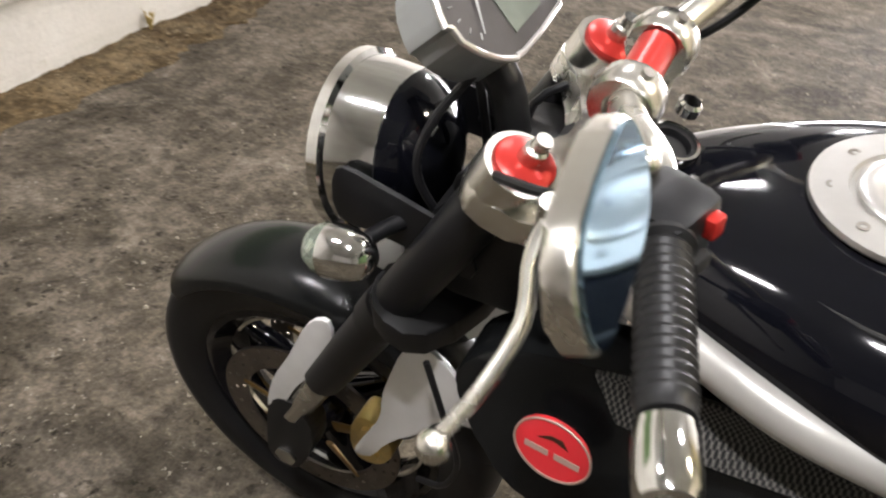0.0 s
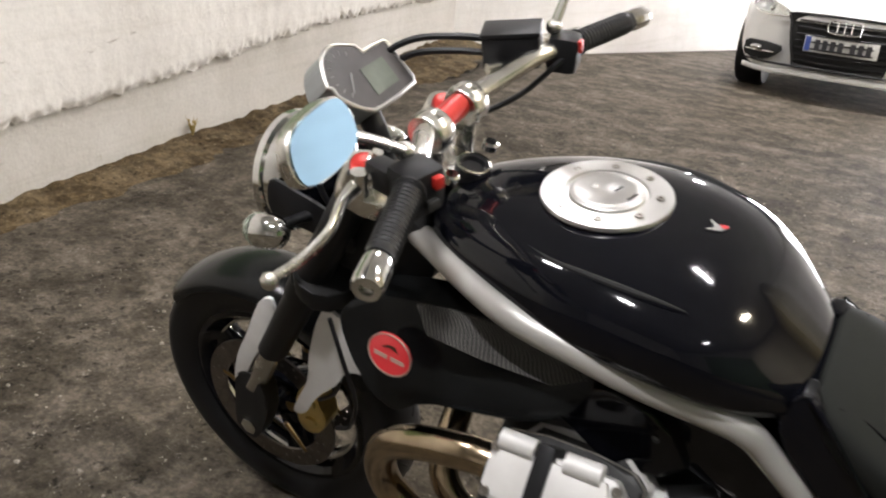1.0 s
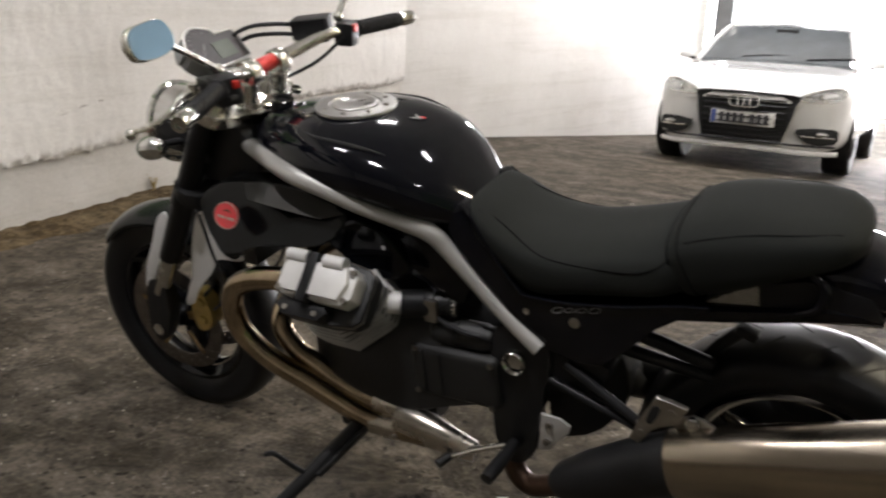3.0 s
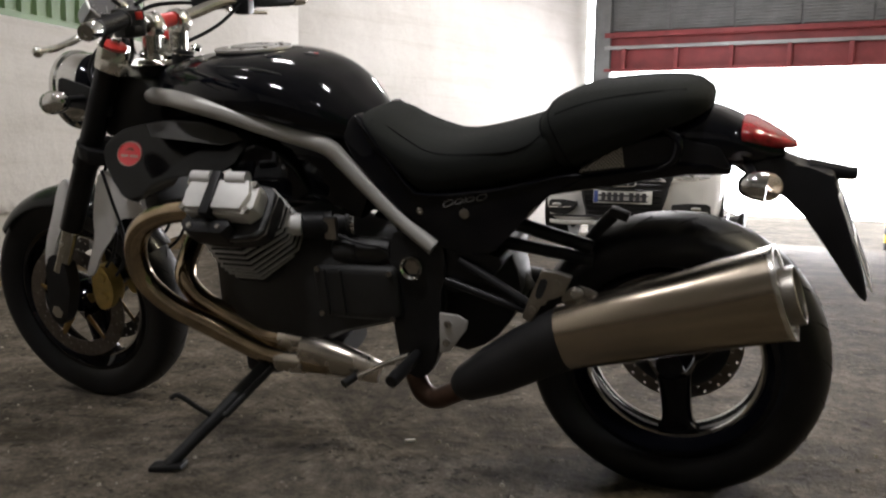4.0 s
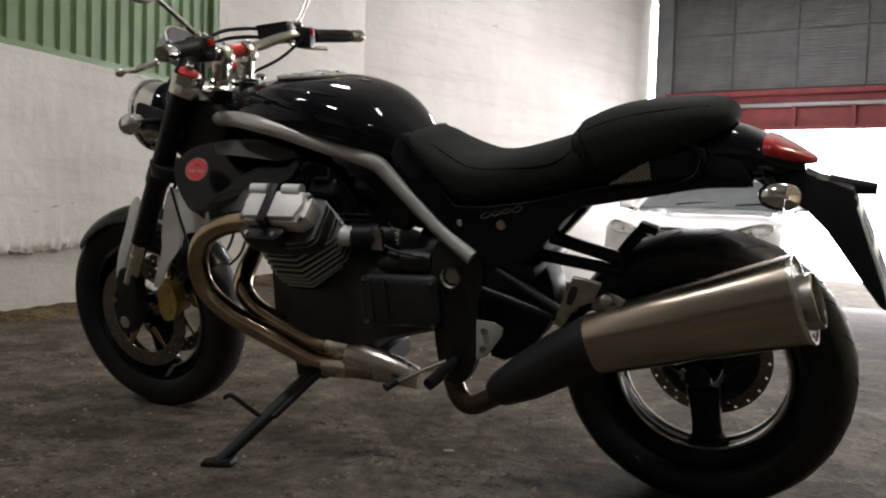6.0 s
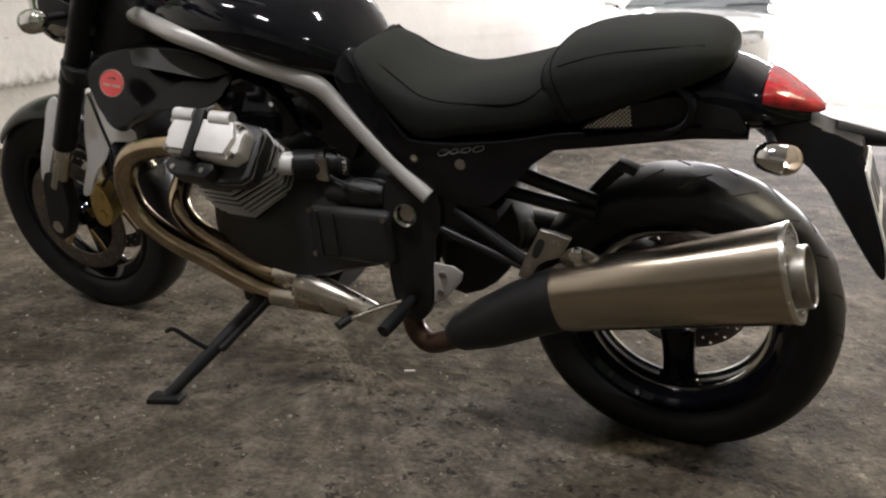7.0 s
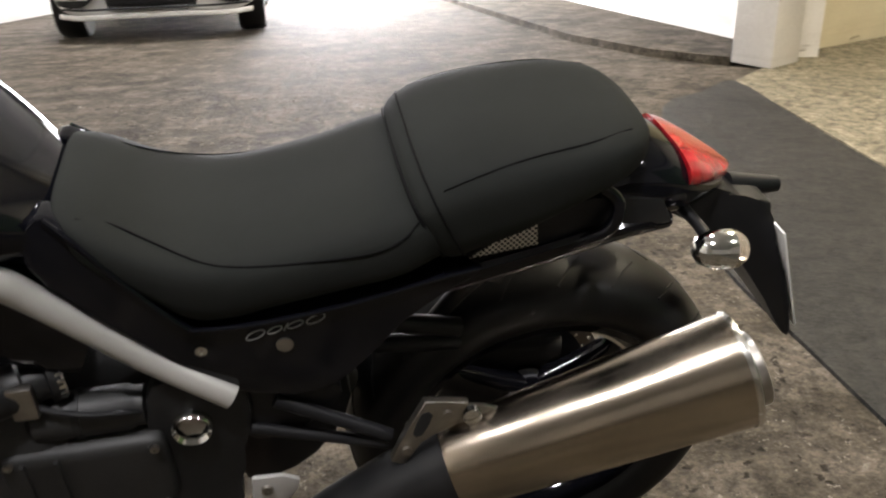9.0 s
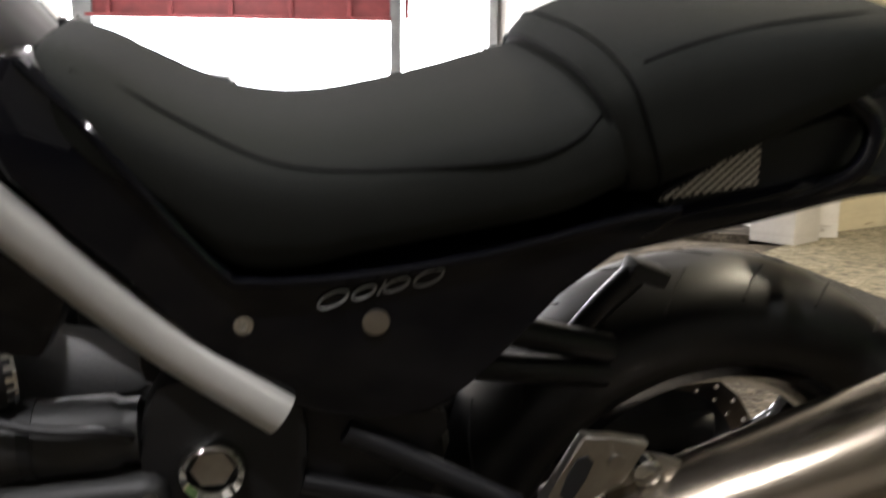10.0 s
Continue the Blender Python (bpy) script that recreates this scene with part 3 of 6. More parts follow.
# striped bollard outside, at the foot of the ramp
YELLOW = matter("yellow_paint", (0.62, 0.42, 0.05), 0.45, 0, 0.12, 20, 200, 0.03)
bollard = empty("bollard", pose(1.20, 10.4, -0.52), "yellow and black striped steel bollard beside the exit", "bollard")
for k in range(7):
    part("band", lathe([(0.0, 0.0), (0.055, 0.0), (0.055, 0.1), (0.0, 0.1)], (0, 0, 0.1 * k), (0, 0, 1), 20), YELLOW if k % 2 else INK, bollard)
part("cap", lathe([(0.0, 0.0), (0.055, 0.0), (0.045, 0.025), (0.0, 0.035)], (0, 0, 0.7), (0, 0, 1), 20), YELLOW, bollard)

# housings for the added ceiling lights, all out of view
LIT = bpy.data.materials.new("lit_tube")
LIT.use_nodes = True
lb = LIT.node_tree.nodes["Principled BSDF"]
lb.inputs["Emission Color"].default_value, lb.inputs["Emission Strength"].default_value = (1, 0.96, 0.9, 1), 6.0
lamp_one = empty("added_ceiling_lamp", pose(TUBES[0][0], TUBES[0][1], 3.68, 0, 0, TUBES[0][2]), "white fluorescent batten lamp added on the ceiling, out of view", "lamp", "lamps on the ceiling")
part("housing", block((0.62, 0.12, 0.05), (0, 0, 0.095), 0.008), HOUSING, lamp_one)
part("tube", sweep([(-0.25, 0, 0.05), (0.25, 0, 0.05)], 0.014, 10, 1), LIT, lamp_one)
for x in (-0.26, 0.26):
    part("socket", block((0.03, 0.04, 0.07), (x, 0, 0.06), 0.004), HOUSING, lamp_one)
for x, y, turn, watts, colour in TUBES[1:]:
    copy_thing(lamp_one, pose(x, y, 3.68, 0, 0, turn))


# loose grit, a dry weed and a cigarette end
GRIT = matter("pale_grit", (0.26, 0.235, 0.19), 0.85, 0, 0.45, 60, 200, 0.2)
WEED = matter("dry_weed", (0.30, 0.22, 0.07), 0.8, 0, 0.3, 60, 200, 0.1)
rng = random.Random(11)


def grit(count):
    verts, faces = [], []
    for _ in range(count):
        x, y, r = rng.uniform(-2.2, 1.5), rng.uniform(-1.6, 3.5), 0.0022 + 0.0055 * rng.random() ** 3
        turn, base = rng.uniform(0, 6.3), len(verts)
        ring = [(x + r * rng.uniform(0.6, 1.2) * math.cos(turn + k * 1.257), y + r * rng.uniform(0.6, 1.2) * math.sin(turn + k * 1.257)) for k in range(5)]
        verts += [(a, b, 0.0) for a, b in ring] + [(x + (a - x) * 0.6, y + (b - y) * 0.6, r * rng.uniform(0.5, 0.9)) for a, b in ring]
        faces += [(base + k, base + (k + 1) % 5, base + 5 + (k + 1) % 5, base + 5 + k) for k in range(5)] + [tuple(base + 5 + k for k in range(5))]
    me = bpy.data.meshes.new("grit")
    me.from_pydata(verts, [], faces)
    me.materials.append(GRIT)
    return new("grit", me)


tagged(grit(900), "pale stone grit scattered over the concrete floor", "grit", kind="stuff")


def weed_mesh():
    bm = bmesh.new()
    for k in range(9):
        a, h = k * 0.71, rng.uniform(0.05, 0.12)
        add(bm, sweep([(0, 0, 0), (0.012 * math.cos(a), 0.012 * math.sin(a), h * 0.6), (0.032 * math.cos(a), 0.032 * math.sin(a), h)], [0.0022, 0.0018, 0.0006], 5, 3))
        for t in (0.5, 0.75):
            add(bm, ball((0.02 * t * math.cos(a), 0.02 * t * math.sin(a), h * t), (0.006, 0.003, 0.009), 6))
    return bm


tagged(part("weed", weed_mesh(), WEED), "small dry yellow weed at the foot of the wall", "weed").matrix_basis = pose(-3.06, 1.55, 0.03)
tagged(part("cigarette_end", sweep([(-0.012, 0, 0.0045), (0.014, 0, 0.0045)], 0.004, 10, 1), HOUSING), "white cigarette end lying on the concrete", "litter").matrix_basis = pose(0.15, 0.03, 0, 0, 0, 35)


# ---- the motorcycle; its nose points to -x, its left side to -y ----
bike = empty("motorcycle", pose(0.02, 0.02, -0.012, 12.4, 0, 5.1), "black naked motorcycle with silver frame tubes leaning on its side stand", "motorcycle")
REAR, FRONT = Vector((0.757, 0.046, 0.303)), Vector((-0.852, 0.056, 0.306))


def askew(bm):
    """The fork stands a little askew to the frame: its foot lies further forward and to the right."""
    for v in bm.verts:
        k = (0.96 - v.co.z) / 0.654
        v.co.x, v.co.y = v.co.x - 0.072 * k, v.co.y + 0.052 * k
    return bm


def fork_part(name, bm, material, parent, label=""):
    return part(name, askew(bm), material, parent, label)


def tyre_profile(r, half, rim):
    """Round tread and bulged side walls."""
    pts = []
    for k in range(17):
        a = math.pi * (k / 16 - 0.5)
        pts.append((r - half * 0.62 + half * 0.62 * math.cos(a) ** 0.8 if k not in (0, 16) else r - half * 0.62, half * math.sin(a)))
    return [(rim, -half * 0.72), (rim + 0.012, -half * 0.9)] + pts + [(rim + 0.012, half * 0.9), (rim, half * 0.72), (rim, -half * 0.72)]


def wheel(name, at, r, half, rim, label):
    top = part(name, lathe(tyre_profile(r, half, rim), at, (0, 1, 0), 64), RUBBER, bike, label)
    # tread grooves
    g = bmesh.new()
    for k in range(22):
        for side in (-1, 1):
            a = 2 * math.pi * (k + 0.5 * (side > 0)) / 22
            pts = []
            for t in (0, 0.5, 1):
                y = side * half * (0.15 + 0.62 * t)
                rr = r - half * 0.62 + half * 0.62 * math.cos(math.asin(min(0.99, abs(y) / half))) ** 0.8 - 0.0005
                b = a + 0.16 * t
                pts.append((at[0] + rr * math.cos(b), at[1] + y, at[2] + rr * math.sin(b)))
            add(g, sweep(pts, 0.0018, 5, 2))
    tagged(part("tread_pattern", g, DARK, top), kind="stuff")
    w = half * 0.72
    rim_ob = part("rim", lathe([(rim + 0.004, -w), (rim - 0.012, -w - 0.002), (rim - 0.02, -w * 0.8), (rim - 0.034, -w * 0.45), (rim - 0.034, w * 0.45), (rim - 0.02, w * 0.8), (rim - 0.012, w + 0.002), (rim + 0.004, w), (rim + 0.004, -w)], at, (0, 1, 0), 64), PAINT, top, "gloss black wheel rim")
    for y in (-w * 0.47, w * 0.47 - 0.007):
        part("rim_edge", lathe([(rim - 0.033, y), (rim - 0.0385, y), (rim - 0.0385, y + 0.007), (rim - 0.033, y + 0.007), (rim - 0.033, y)], at, (0, 1, 0), 64), CHROME, top, "bright machined inner rim edge")
    part("hub", lathe([(0.0, -0.065), (0.028, -0.065), (0.034, -0.05), (0.05, -0.03), (0.055, 0.03), (0.034, 0.05), (0.0, 0.055)], at, (0, 1, 0), 32), PAINT, top)
    for k in range(3):
        a = math.radians(-90 + 120 * k + 4)
        d, n = Vector((math.cos(a), 0, math.sin(a))), Vector((-math.sin(a), 0, math.cos(a)))
        rings = []
        for t, wd, th in ((0.03, 0.040, 0.03), (0.08, 0.034, 0.027), (0.12, 0.032, 0.024), (0.155, 0.033, 0.022), (rim - 0.034, 0.050, 0.021)):
            c = Vector(at) + d * t
            rings.append([c + n * wd * math.copysign(abs(math.cos(b)) ** 0.6, math.cos(b)) + Vector((0, 1, 0)) * th * math.copysign(abs(math.sin(b)) ** 0.6, math.sin(b)) for b in (2 * math.pi * i / 14 for i in range(14))])
        part("spoke", loft(rings), PAINT, top)
    return top


def drilled_ring(at, y, r_out, r_in, count):
    """A flat ring with three rows of round holes right through it."""
    bm = bmesh.new()
    grid = {}

    def spot(i, j, side):
        key = (i % (4 * count), j, side)
        if key not in grid:
            a, r = 2 * math.pi * i / (4 * count), r_in + (r_out - r_in) * j / 6
            grid[key] = bm.verts.new((at[0] + r * math.cos(a), at[1] + y + 0.0025 * side, at[2] + r * math.sin(a)))
        return grid[key]

    for c in range(2 * count):
        for row in range(3):
            steps = [(0, 0), (1, 0), (2, 0), (2, 1), (2, 2), (1, 2), (0, 2), (0, 1)]
            i0, j0 = 2 * c, 2 * row
            a, r = 2 * math.pi * (i0 + 1) / (4 * count), r_in + (r_out - r_in) * (j0 + 1) / 6
            drilled = (c + 2 * row) % 3 == 0
            rings = []
            for side in (-1, 1):
                rim = [spot(i0 + i, j0 + j, side) for i, j in steps]
                if drilled:
                    hole = []
                    for i, j in steps:
                        b = math.atan2(j - 1, i - 1)
                        along, out = 0.0036 * math.cos(b), 0.0036 * math.sin(b)
                        hole.append(bm.verts.new((at[0] + (r + out) * math.cos(a) - along * math.sin(a), at[1] + y + 0.0025 * side, at[2] + (r + out) * math.sin(a) + along * math.cos(a))))
                    for k in range(8):
                        bm.faces.new((rim[k], rim[k - 1], hole[k - 1], hole[k]))
                    rings.append(hole)
                else:
                    bm.faces.new(rim)
            if drilled:
                for k in range(8):
                    bm.faces.new((rings[0][k], rings[0][k - 1], rings[1][k - 1], rings[1][k]))
    for i in range(4 * count):
        for j in (0, 6):
            bm.faces.new((spot(i, j, -1), spot(i + 1, j, -1), spot(i + 1, j, 1), spot(i, j, 1)))
    return bm


def disc(at, y, r_out, r_in, parent, holes=36):
    d = part("brake_disc", drilled_ring(at, y, r_out, r_in, holes), DISC, parent, "drilled steel brake disc")
    for k in range(5):
        a = 2 * math.pi * k / 5 + 0.3
        part("carrier_arm", sweep([(at[0] + 0.05 * math.cos(a), at[1] + y, at[2] + 0.05 * math.sin(a)), (at[0] + (r_in + 0.008) * math.cos(a), at[1] + y, at[2] + (r_in + 0.008) * math.sin(a))], [0.014, 0.009], 8, 1, 0.3), GOLD if r_out > 0.14 else MATT, d)
    return d


rear_wheel = wheel("rear_wheel", REAR, 0.313, 0.087, 0.219, "wide black rear tyre on a three-spoke wheel")
front_wheel = wheel("front_wheel", FRONT, 0.305, 0.058, 0.216, "black front tyre on a three-spoke wheel")
disc(REAR, 0.07, 0.141, 0.095, bike)
disc(FRONT, -0.062, 0.16, 0.118, bike)
disc(FRONT, 0.062, 0.16, 0.118, bike)

# front mudguard
def guard(at, r, half, a0, a1, n=26, lip=0.02, narrow=0.75):
    rings = []
    for i in range(n + 1):
        t = i / n
        a = math.radians(a0 + (a1 - a0) * t)
        hw = half * (narrow + (1 - narrow) * math.sin(math.pi * min(1, 0.15 + t * 0.75)))
        d = Vector((math.cos(a), 0, math.sin(a)))
        ring = []
        for k in range(13):
            b = math.pi * (k / 12 - 0.5)
            ring.append(Vector(at) + d * (r - lip * (1 - math.cos(b)) * 1.9) + Vector((0, hw * math.sin(b), 0)))
        ring += [p - d * 0.004 for p in ring[::-1]]
        rings.append(ring)
    return loft(rings)


mudguard = part("front_mudguard", guard(FRONT, 0.322, 0.076, 138, 30), SATIN, bike, "satin black front mudguard")
strut = part("wheel_strut", sweep([(0.575, 0.0, 0.545), (0.61, 0.0, 0.590), (0.640, 0.0, 0.622)], [0.012, 0.013, 0.014], 10, 3), MATT, bike, "black strut ahead of the rear wheel")
part("strut_head", block((0.042, 0.03, 0.018), bevel=0.005, m=pose(0.652, 0.0, 0.625, 0, 20, 0)), MATT, strut)

# fork
for s in (-1, 1):
    y = 0.107 * s
    leg = fork_part("fork_leg", sweep([(-0.470, y, 1.00), (-0.500, y, 0.945), (-0.640, y, 0.665), (-0.700, y, 0.548)], [0.0245, 0.028, 0.029, 0.028], 16, 1), PLASTIC, bike, "black upper fork tube")
    fork_part("slider", sweep([(-0.698, y, 0.552), (-0.760, y, 0.425)], 0.0215, 14, 1), ALLOY, leg, "bright fork slider")
    fork_part("clamp_ring", sweep([(-0.594, y, 0.757), (-0.612, y, 0.722)], 0.0325, 16, 1), MATT, leg)
    foot = prism(rounded([(-0.742, 0.47), (-0.722, 0.40), (-0.745, 0.315), (-0.775, 0.265), (-0.812, 0.285), (-0.806, 0.37), (-0.785, 0.46)]), y - 0.019, y + 0.019, 0.006)
    fork_part("fork_foot", foot, MATT, leg, "black fork foot")
    part("axle_nut", lathe([(0.0, -0.012), (0.019, -0.012), (0.019, 0.006), (0.0, 0.006)], (FRONT.x, FRONT.y + y + s * 0.022, FRONT.z), (0, s, 0), 6), ALLOY, leg)
    fork_part("cap_ring", lathe([(0.035, -0.02), (0.036, 0.012), (0.029, 0.012), (0.029, -0.02), (0.035, -0.02)], (-0.474, y, 0.992), (0.44, 0, 0.9), 24), ALLOY, leg, "alloy fork cap ring")
    fork_part("cap", lathe([(0.0, 0.0), (0.028, 0.0), (0.028, 0.016), (0.022, 0.02), (0.0, 0.02)], (-0.474, y, 0.992), (0.44, 0, 0.9), 24), REDMETAL, leg, "red anodised fork cap")
    fork_part("adjuster", lathe([(0.0, 0.018), (0.011, 0.018), (0.011, 0.034), (0.008, 0.036), (0.008, 0.046), (0.0, 0.046)], (-0.474, y, 0.992), (0.44, 0, 0.9), 12), ALLOY, leg)
    # silver guard blades before and behind the leg
    skin = lambda a, b: s * (0.084 + 0.010 * math.sin(4.5 * (a + 0.85)) - 0.02 * max(0.0, a + 0.56))
    under = lambda a, b: skin(a, b) - 0.007 * s
    part("front_blade", prism(rounded([(-0.712, 0.680), (-0.716, 0.622), (-0.760, 0.556), (-0.792, 0.512), (-0.828, 0.448), (-0.852, 0.440), (-0.828, 0.512), (-0.788, 0.582), (-0.745, 0.662)], 3), under, skin, 0.0015), BLADE, leg, "silver fork guard blade")
    part("rear_blade", prism(rounded([(-0.604, 0.695), (-0.567, 0.697), (-0.522, 0.644), (-0.476, 0.607), (-0.493, 0.592), (-0.545, 0.588), (-0.572, 0.576), (-0.597, 0.536), (-0.645, 0.489), (-0.680, 0.433), (-0.707, 0.428), (-0.683, 0.479), (-0.655, 0.534), (-0.645, 0.590)], 3), under, skin, 0.0015), BLADE, leg, "broad silver fork guard blade")
    part("brake_hose", sweep([(-0.565, 0.118 * s, 0.715), (-0.545, 0.124 * s, 0.640), (-0.530, 0.124 * s, 0.560), (-0.556, 0.115 * s, 0.481), (-0.605, 0.095 * s, 0.435)], 0.004, 8, 5), PLASTIC, leg, "black brake hose")
    # caliper behind the leg
    cal = fork_part("caliper", prism(rounded([(-0.668, 0.432), (-0.640, 0.425), (-0.618, 0.36), (-0.640, 0.312), (-0.672, 0.305), (-0.688, 0.335), (-0.684, 0.40)], 3), 0.062 * s - 0.022, 0.062 * s + 0.022, 0.008), CALIPER_GOLD, bike, "gold brake caliper")
    for u, w in ((-0.646, 0.40), (-0.648, 0.342)):
        fork_part("piston", lathe([(0.0, -0.004), (0.016, -0.004), (0.014, 0.006), (0.0, 0.006)], (u - 0.006, 0.062 * s + 0.022 * s, w), (0, s, 0), 14), CALIPER_GOLD, cal)
    fork_part("brake_hose", sweep([(-0.615, y * 0.9, 0.44), (-0.57, y, 0.49), (-0.55, y * 1.05, 0.56), (-0.575, y, 0.66), (-0.56, y * 0.6, 0.76)], 0.0045, 8, 5), PLASTIC, leg)

part("top_yoke", prism(rounded([(-0.44, -0.135), (-0.50, -0.14), (-0.515, -0.09), (-0.475, -0.05), (-0.465, 0.0), (-0.475, 0.05), (-0.515, 0.09), (-0.50, 0.14), (-0.44, 0.135), (-0.415, 0.06), (-0.40, 0.0), (-0.415, -0.06)], 3), 0.945, 0.972, 0.005, lambda a, b, d: (a + (d - 0.96) * 0.5, b, d - (a + 0.46) * 0.4)), ALLOY, bike, "alloy top fork yoke")
fork_part("lower_yoke", prism(rounded([(-0.54, -0.135), (-0.60, -0.14), (-0.615, -0.08), (-0.56, 0.0), (-0.615, 0.08), (-0.60, 0.14), (-0.54, 0.135), (-0.50, 0.0)], 3), 0.735, 0.772, 0.005, lambda a, b, d: (a, b, d - (a + 0.57) * 0.4)), MATT, bike)
part("steering_head", sweep([(-0.44, 0, 0.95), (-0.53, 0, 0.755)], 0.035, 16, 1), MATT, bike)
part("head_shroud", prism(rounded([(-0.555, 0.79), (-0.585, 0.85), (-0.535, 0.935), (-0.43, 0.925), (-0.385, 0.86), (-0.42, 0.80)], 2), -0.082, 0.082, 0.01), MATT, bike, "black shroud round the steering head")
ign = part("ignition_lock", lathe([(0.0, -0.03), (0.024, -0.03), (0.026, 0.0), (0.024, 0.006), (0.018, 0.006), (0.016, 0.0), (0.0, 0.0)], (-0.375, 0.012, 0.965), (0.3, 0, 0.95), 24), PLASTIC, bike)
part("lock_ring", lathe([(0.022, 0.005), (0.025, 0.005), (0.025, 0.009), (0.022, 0.009), (0.022, 0.005)], (-0.375, 0.012, 0.965), (0.3, 0, 0.95), 24), CHROME, ign)
for at in ((-0.375, 0.062, 0.972), (-0.385, -0.035, 0.965), (-0.43, -0.058, 0.972)):
    part("yoke_bolt", lathe([(0.0, 0.0), (0.012, 0.0), (0.012, 0.01), (0.009, 0.013), (0.0, 0.013)], at, (0.3, 0, 0.95), 12), CHROME, bike)

# handlebar
bar = part("handlebar", sweep([(-0.300, -0.300, 1.060), (-0.328, -0.215, 1.068), (-0.350, -0.160, 1.074), (-0.392, -0.085, 1.053), (-0.403, -0.03, 1.045), (-0.403, 0.03, 1.047), (-0.388, 0.085, 1.056), (-0.350, 0.165, 1.078), (-0.331, 0.225, 1.074), (-0.295, 0.365, 1.068)],
                               [0.011, 0.011, 0.0125, 0.0145, 0.0155, 0.0155, 0.0145, 0.0135, 0.011, 0.011], 14, 5), ALLOY, bike, "tapered alloy handlebar")
for s in (-1, 1):
    c = Vector((-0.403, 0.048 * s, 1.042))
    riser = part("riser", sweep([(-0.415, 0.05 * s, 0.965), (-0.408, 0.049 * s, 1.02)], [0.019, 0.0225], 16, 1), ALLOY, bar, "alloy handlebar riser")
    part("bar_clamp", lathe([(0.0155, -0.016), (0.0275, -0.016), (0.030, -0.012), (0.030, 0.012), (0.0275, 0.016), (0.0155, 0.016), (0.0155, -0.016)], c, (0.08, 1, 0.05), 24), ALLOY, bar, "alloy handlebar clamp")
    for d in ((0.012, 0.024), (-0.02, 0.016)):
        part("clamp_bolt", lathe([(0.0, 0.0), (0.0055, 0.0), (0.0055, 0.006), (0.0, 0.006)], (c.x + d[0], c.y, c.z + d[1]), (0.4 if d[0] > 0 else -0.7, 0, 0.8), 10), STEEL, bar)
part("clamp_insert", sweep([(-0.403, -0.028, 1.046), (-0.403, 0.028, 1.049)], 0.0172, 18, 1), REDMETAL, bar, "red anodised clamp sleeve")


def grip(a, b, name):
    """Ribbed rubber from a to b with a chrome end weight."""
    a, b = Vector(a), Vector(b)
    d = (b - a).normalized()
    n = 34
    g = part(name, lathe([(0.0, 0.0)] + [(0.0165 + (0.0016 if (k % 2) and 2 < k < n - 2 else 0.0) + (0.004 if k in (0, 1) else 0), (b - a).length * k / n) for k in range(n + 1)] + [(0.0, (b - a).length)], a, d, 22), RUBBER, bar, "black ribbed rubber grip")
    part("end_weight", lathe([(0.0, 0.0), (0.0125, 0.0), (0.0165, 0.003), (0.0178, 0.012), (0.0178, 0.04), (0.0155, 0.046), (0.008, 0.046), (0.007, 0.041), (0.0, 0.041)], b + d * 0.001, d, 24), CHROME, g, "chrome bar-end weight")
    return g


grip((-0.324, -0.228, 1.066), (-0.286, -0.348, 1.057), "grip")
grip((-0.325, 0.250, 1.073), (-0.293, 0.385, 1.066), "grip")
sw = part("switch_box", block((0.05, 0.055, 0.06), bevel=0.012, m=pose(-0.330, -0.205, 1.058, 0, 5, -18)), PLASTIC, bar, "black switch box")
part("button", block((0.012, 0.014, 0.016), bevel=0.003, m=pose(-0.301, -0.204, 1.071, 0, 0, -18)), REDMETAL, sw, "red switch button")
part("horn_button", block((0.01, 0.018, 0.012), bevel=0.003, m=pose(-0.304, -0.212, 1.045, 0, 0, -18)), DARK, sw)
sw = part("switch_box", block((0.05, 0.05, 0.058), bevel=0.015, m=pose(-0.330, 0.218, 1.070, 0, 5, 14)), PLASTIC, bar, "black switch box")
part("button", block((0.012, 0.016, 0.018), bevel=0.003, m=pose(-0.305, 0.215, 1.084, 0, 0, 14)), REDMETAL, sw, "red switch button")
lever_mount = part("lever_mount", block((0.05, 0.03, 0.035), bevel=0.008, m=pose(-0.37, -0.205, 1.062, 0, 0, -18)), PLASTIC, bar)
part("clutch_lever", sweep([(-0.372, -0.198, 1.064), (-0.396, -0.220, 1.054), (-0.398, -0.256, 1.048), (-0.386, -0.300, 1.036), (-0.392, -0.35, 1.024), (-0.400, -0.386, 1.022)], [0.010, 0.0115, 0.0085, 0.0075, 0.0065, 0.006], 10, 4, 0.75), ALLOY, lever_mount, "alloy clutch lever")
part("lever_ball", ball((-0.400, -0.392, 1.021), 0.0105), ALLOY, lever_mount)
part("pivot_bolt", lathe([(0.0, -0.016), (0.011, -0.016), (0.011, 0.016), (0.0, 0.016)], (-0.398, -0.222, 1.054), (0.1, 0, 1), 16), ALLOY, lever_mount)
part("brake_lever", sweep([(-0.370, 0.215, 1.070), (-0.402, 0.245, 1.062), (-0.408, 0.29, 1.050), (-0.395, 0.35, 1.040), (-0.382, 0.402, 1.034)], [0.010, 0.011, 0.0085, 0.007, 0.006], 10, 4, 0.75), ALLOY, lever_mount, "alloy brake lever")
res = part("brake_reservoir", block((0.085, 0.062, 0.050), bevel=0.007, m=pose(-0.394, 0.176, 1.082, 0, -4, 20)), PLASTIC, bar, "square black brake fluid reservoir")
part("lid", block((0.088, 0.065, 0.008), bevel=0.003, m=pose(-0.396, 0.176, 1.109, 0, -4, 20)), PLASTIC, res)
part("banjo_bolt", lathe([(0.0, -0.01), (0.009, -0.01), (0.009, 0.012), (0.0, 0.012)], (-0.405, 0.138, 1.062), (-0.5, -0.8, 0), 10), ALLOY, res)
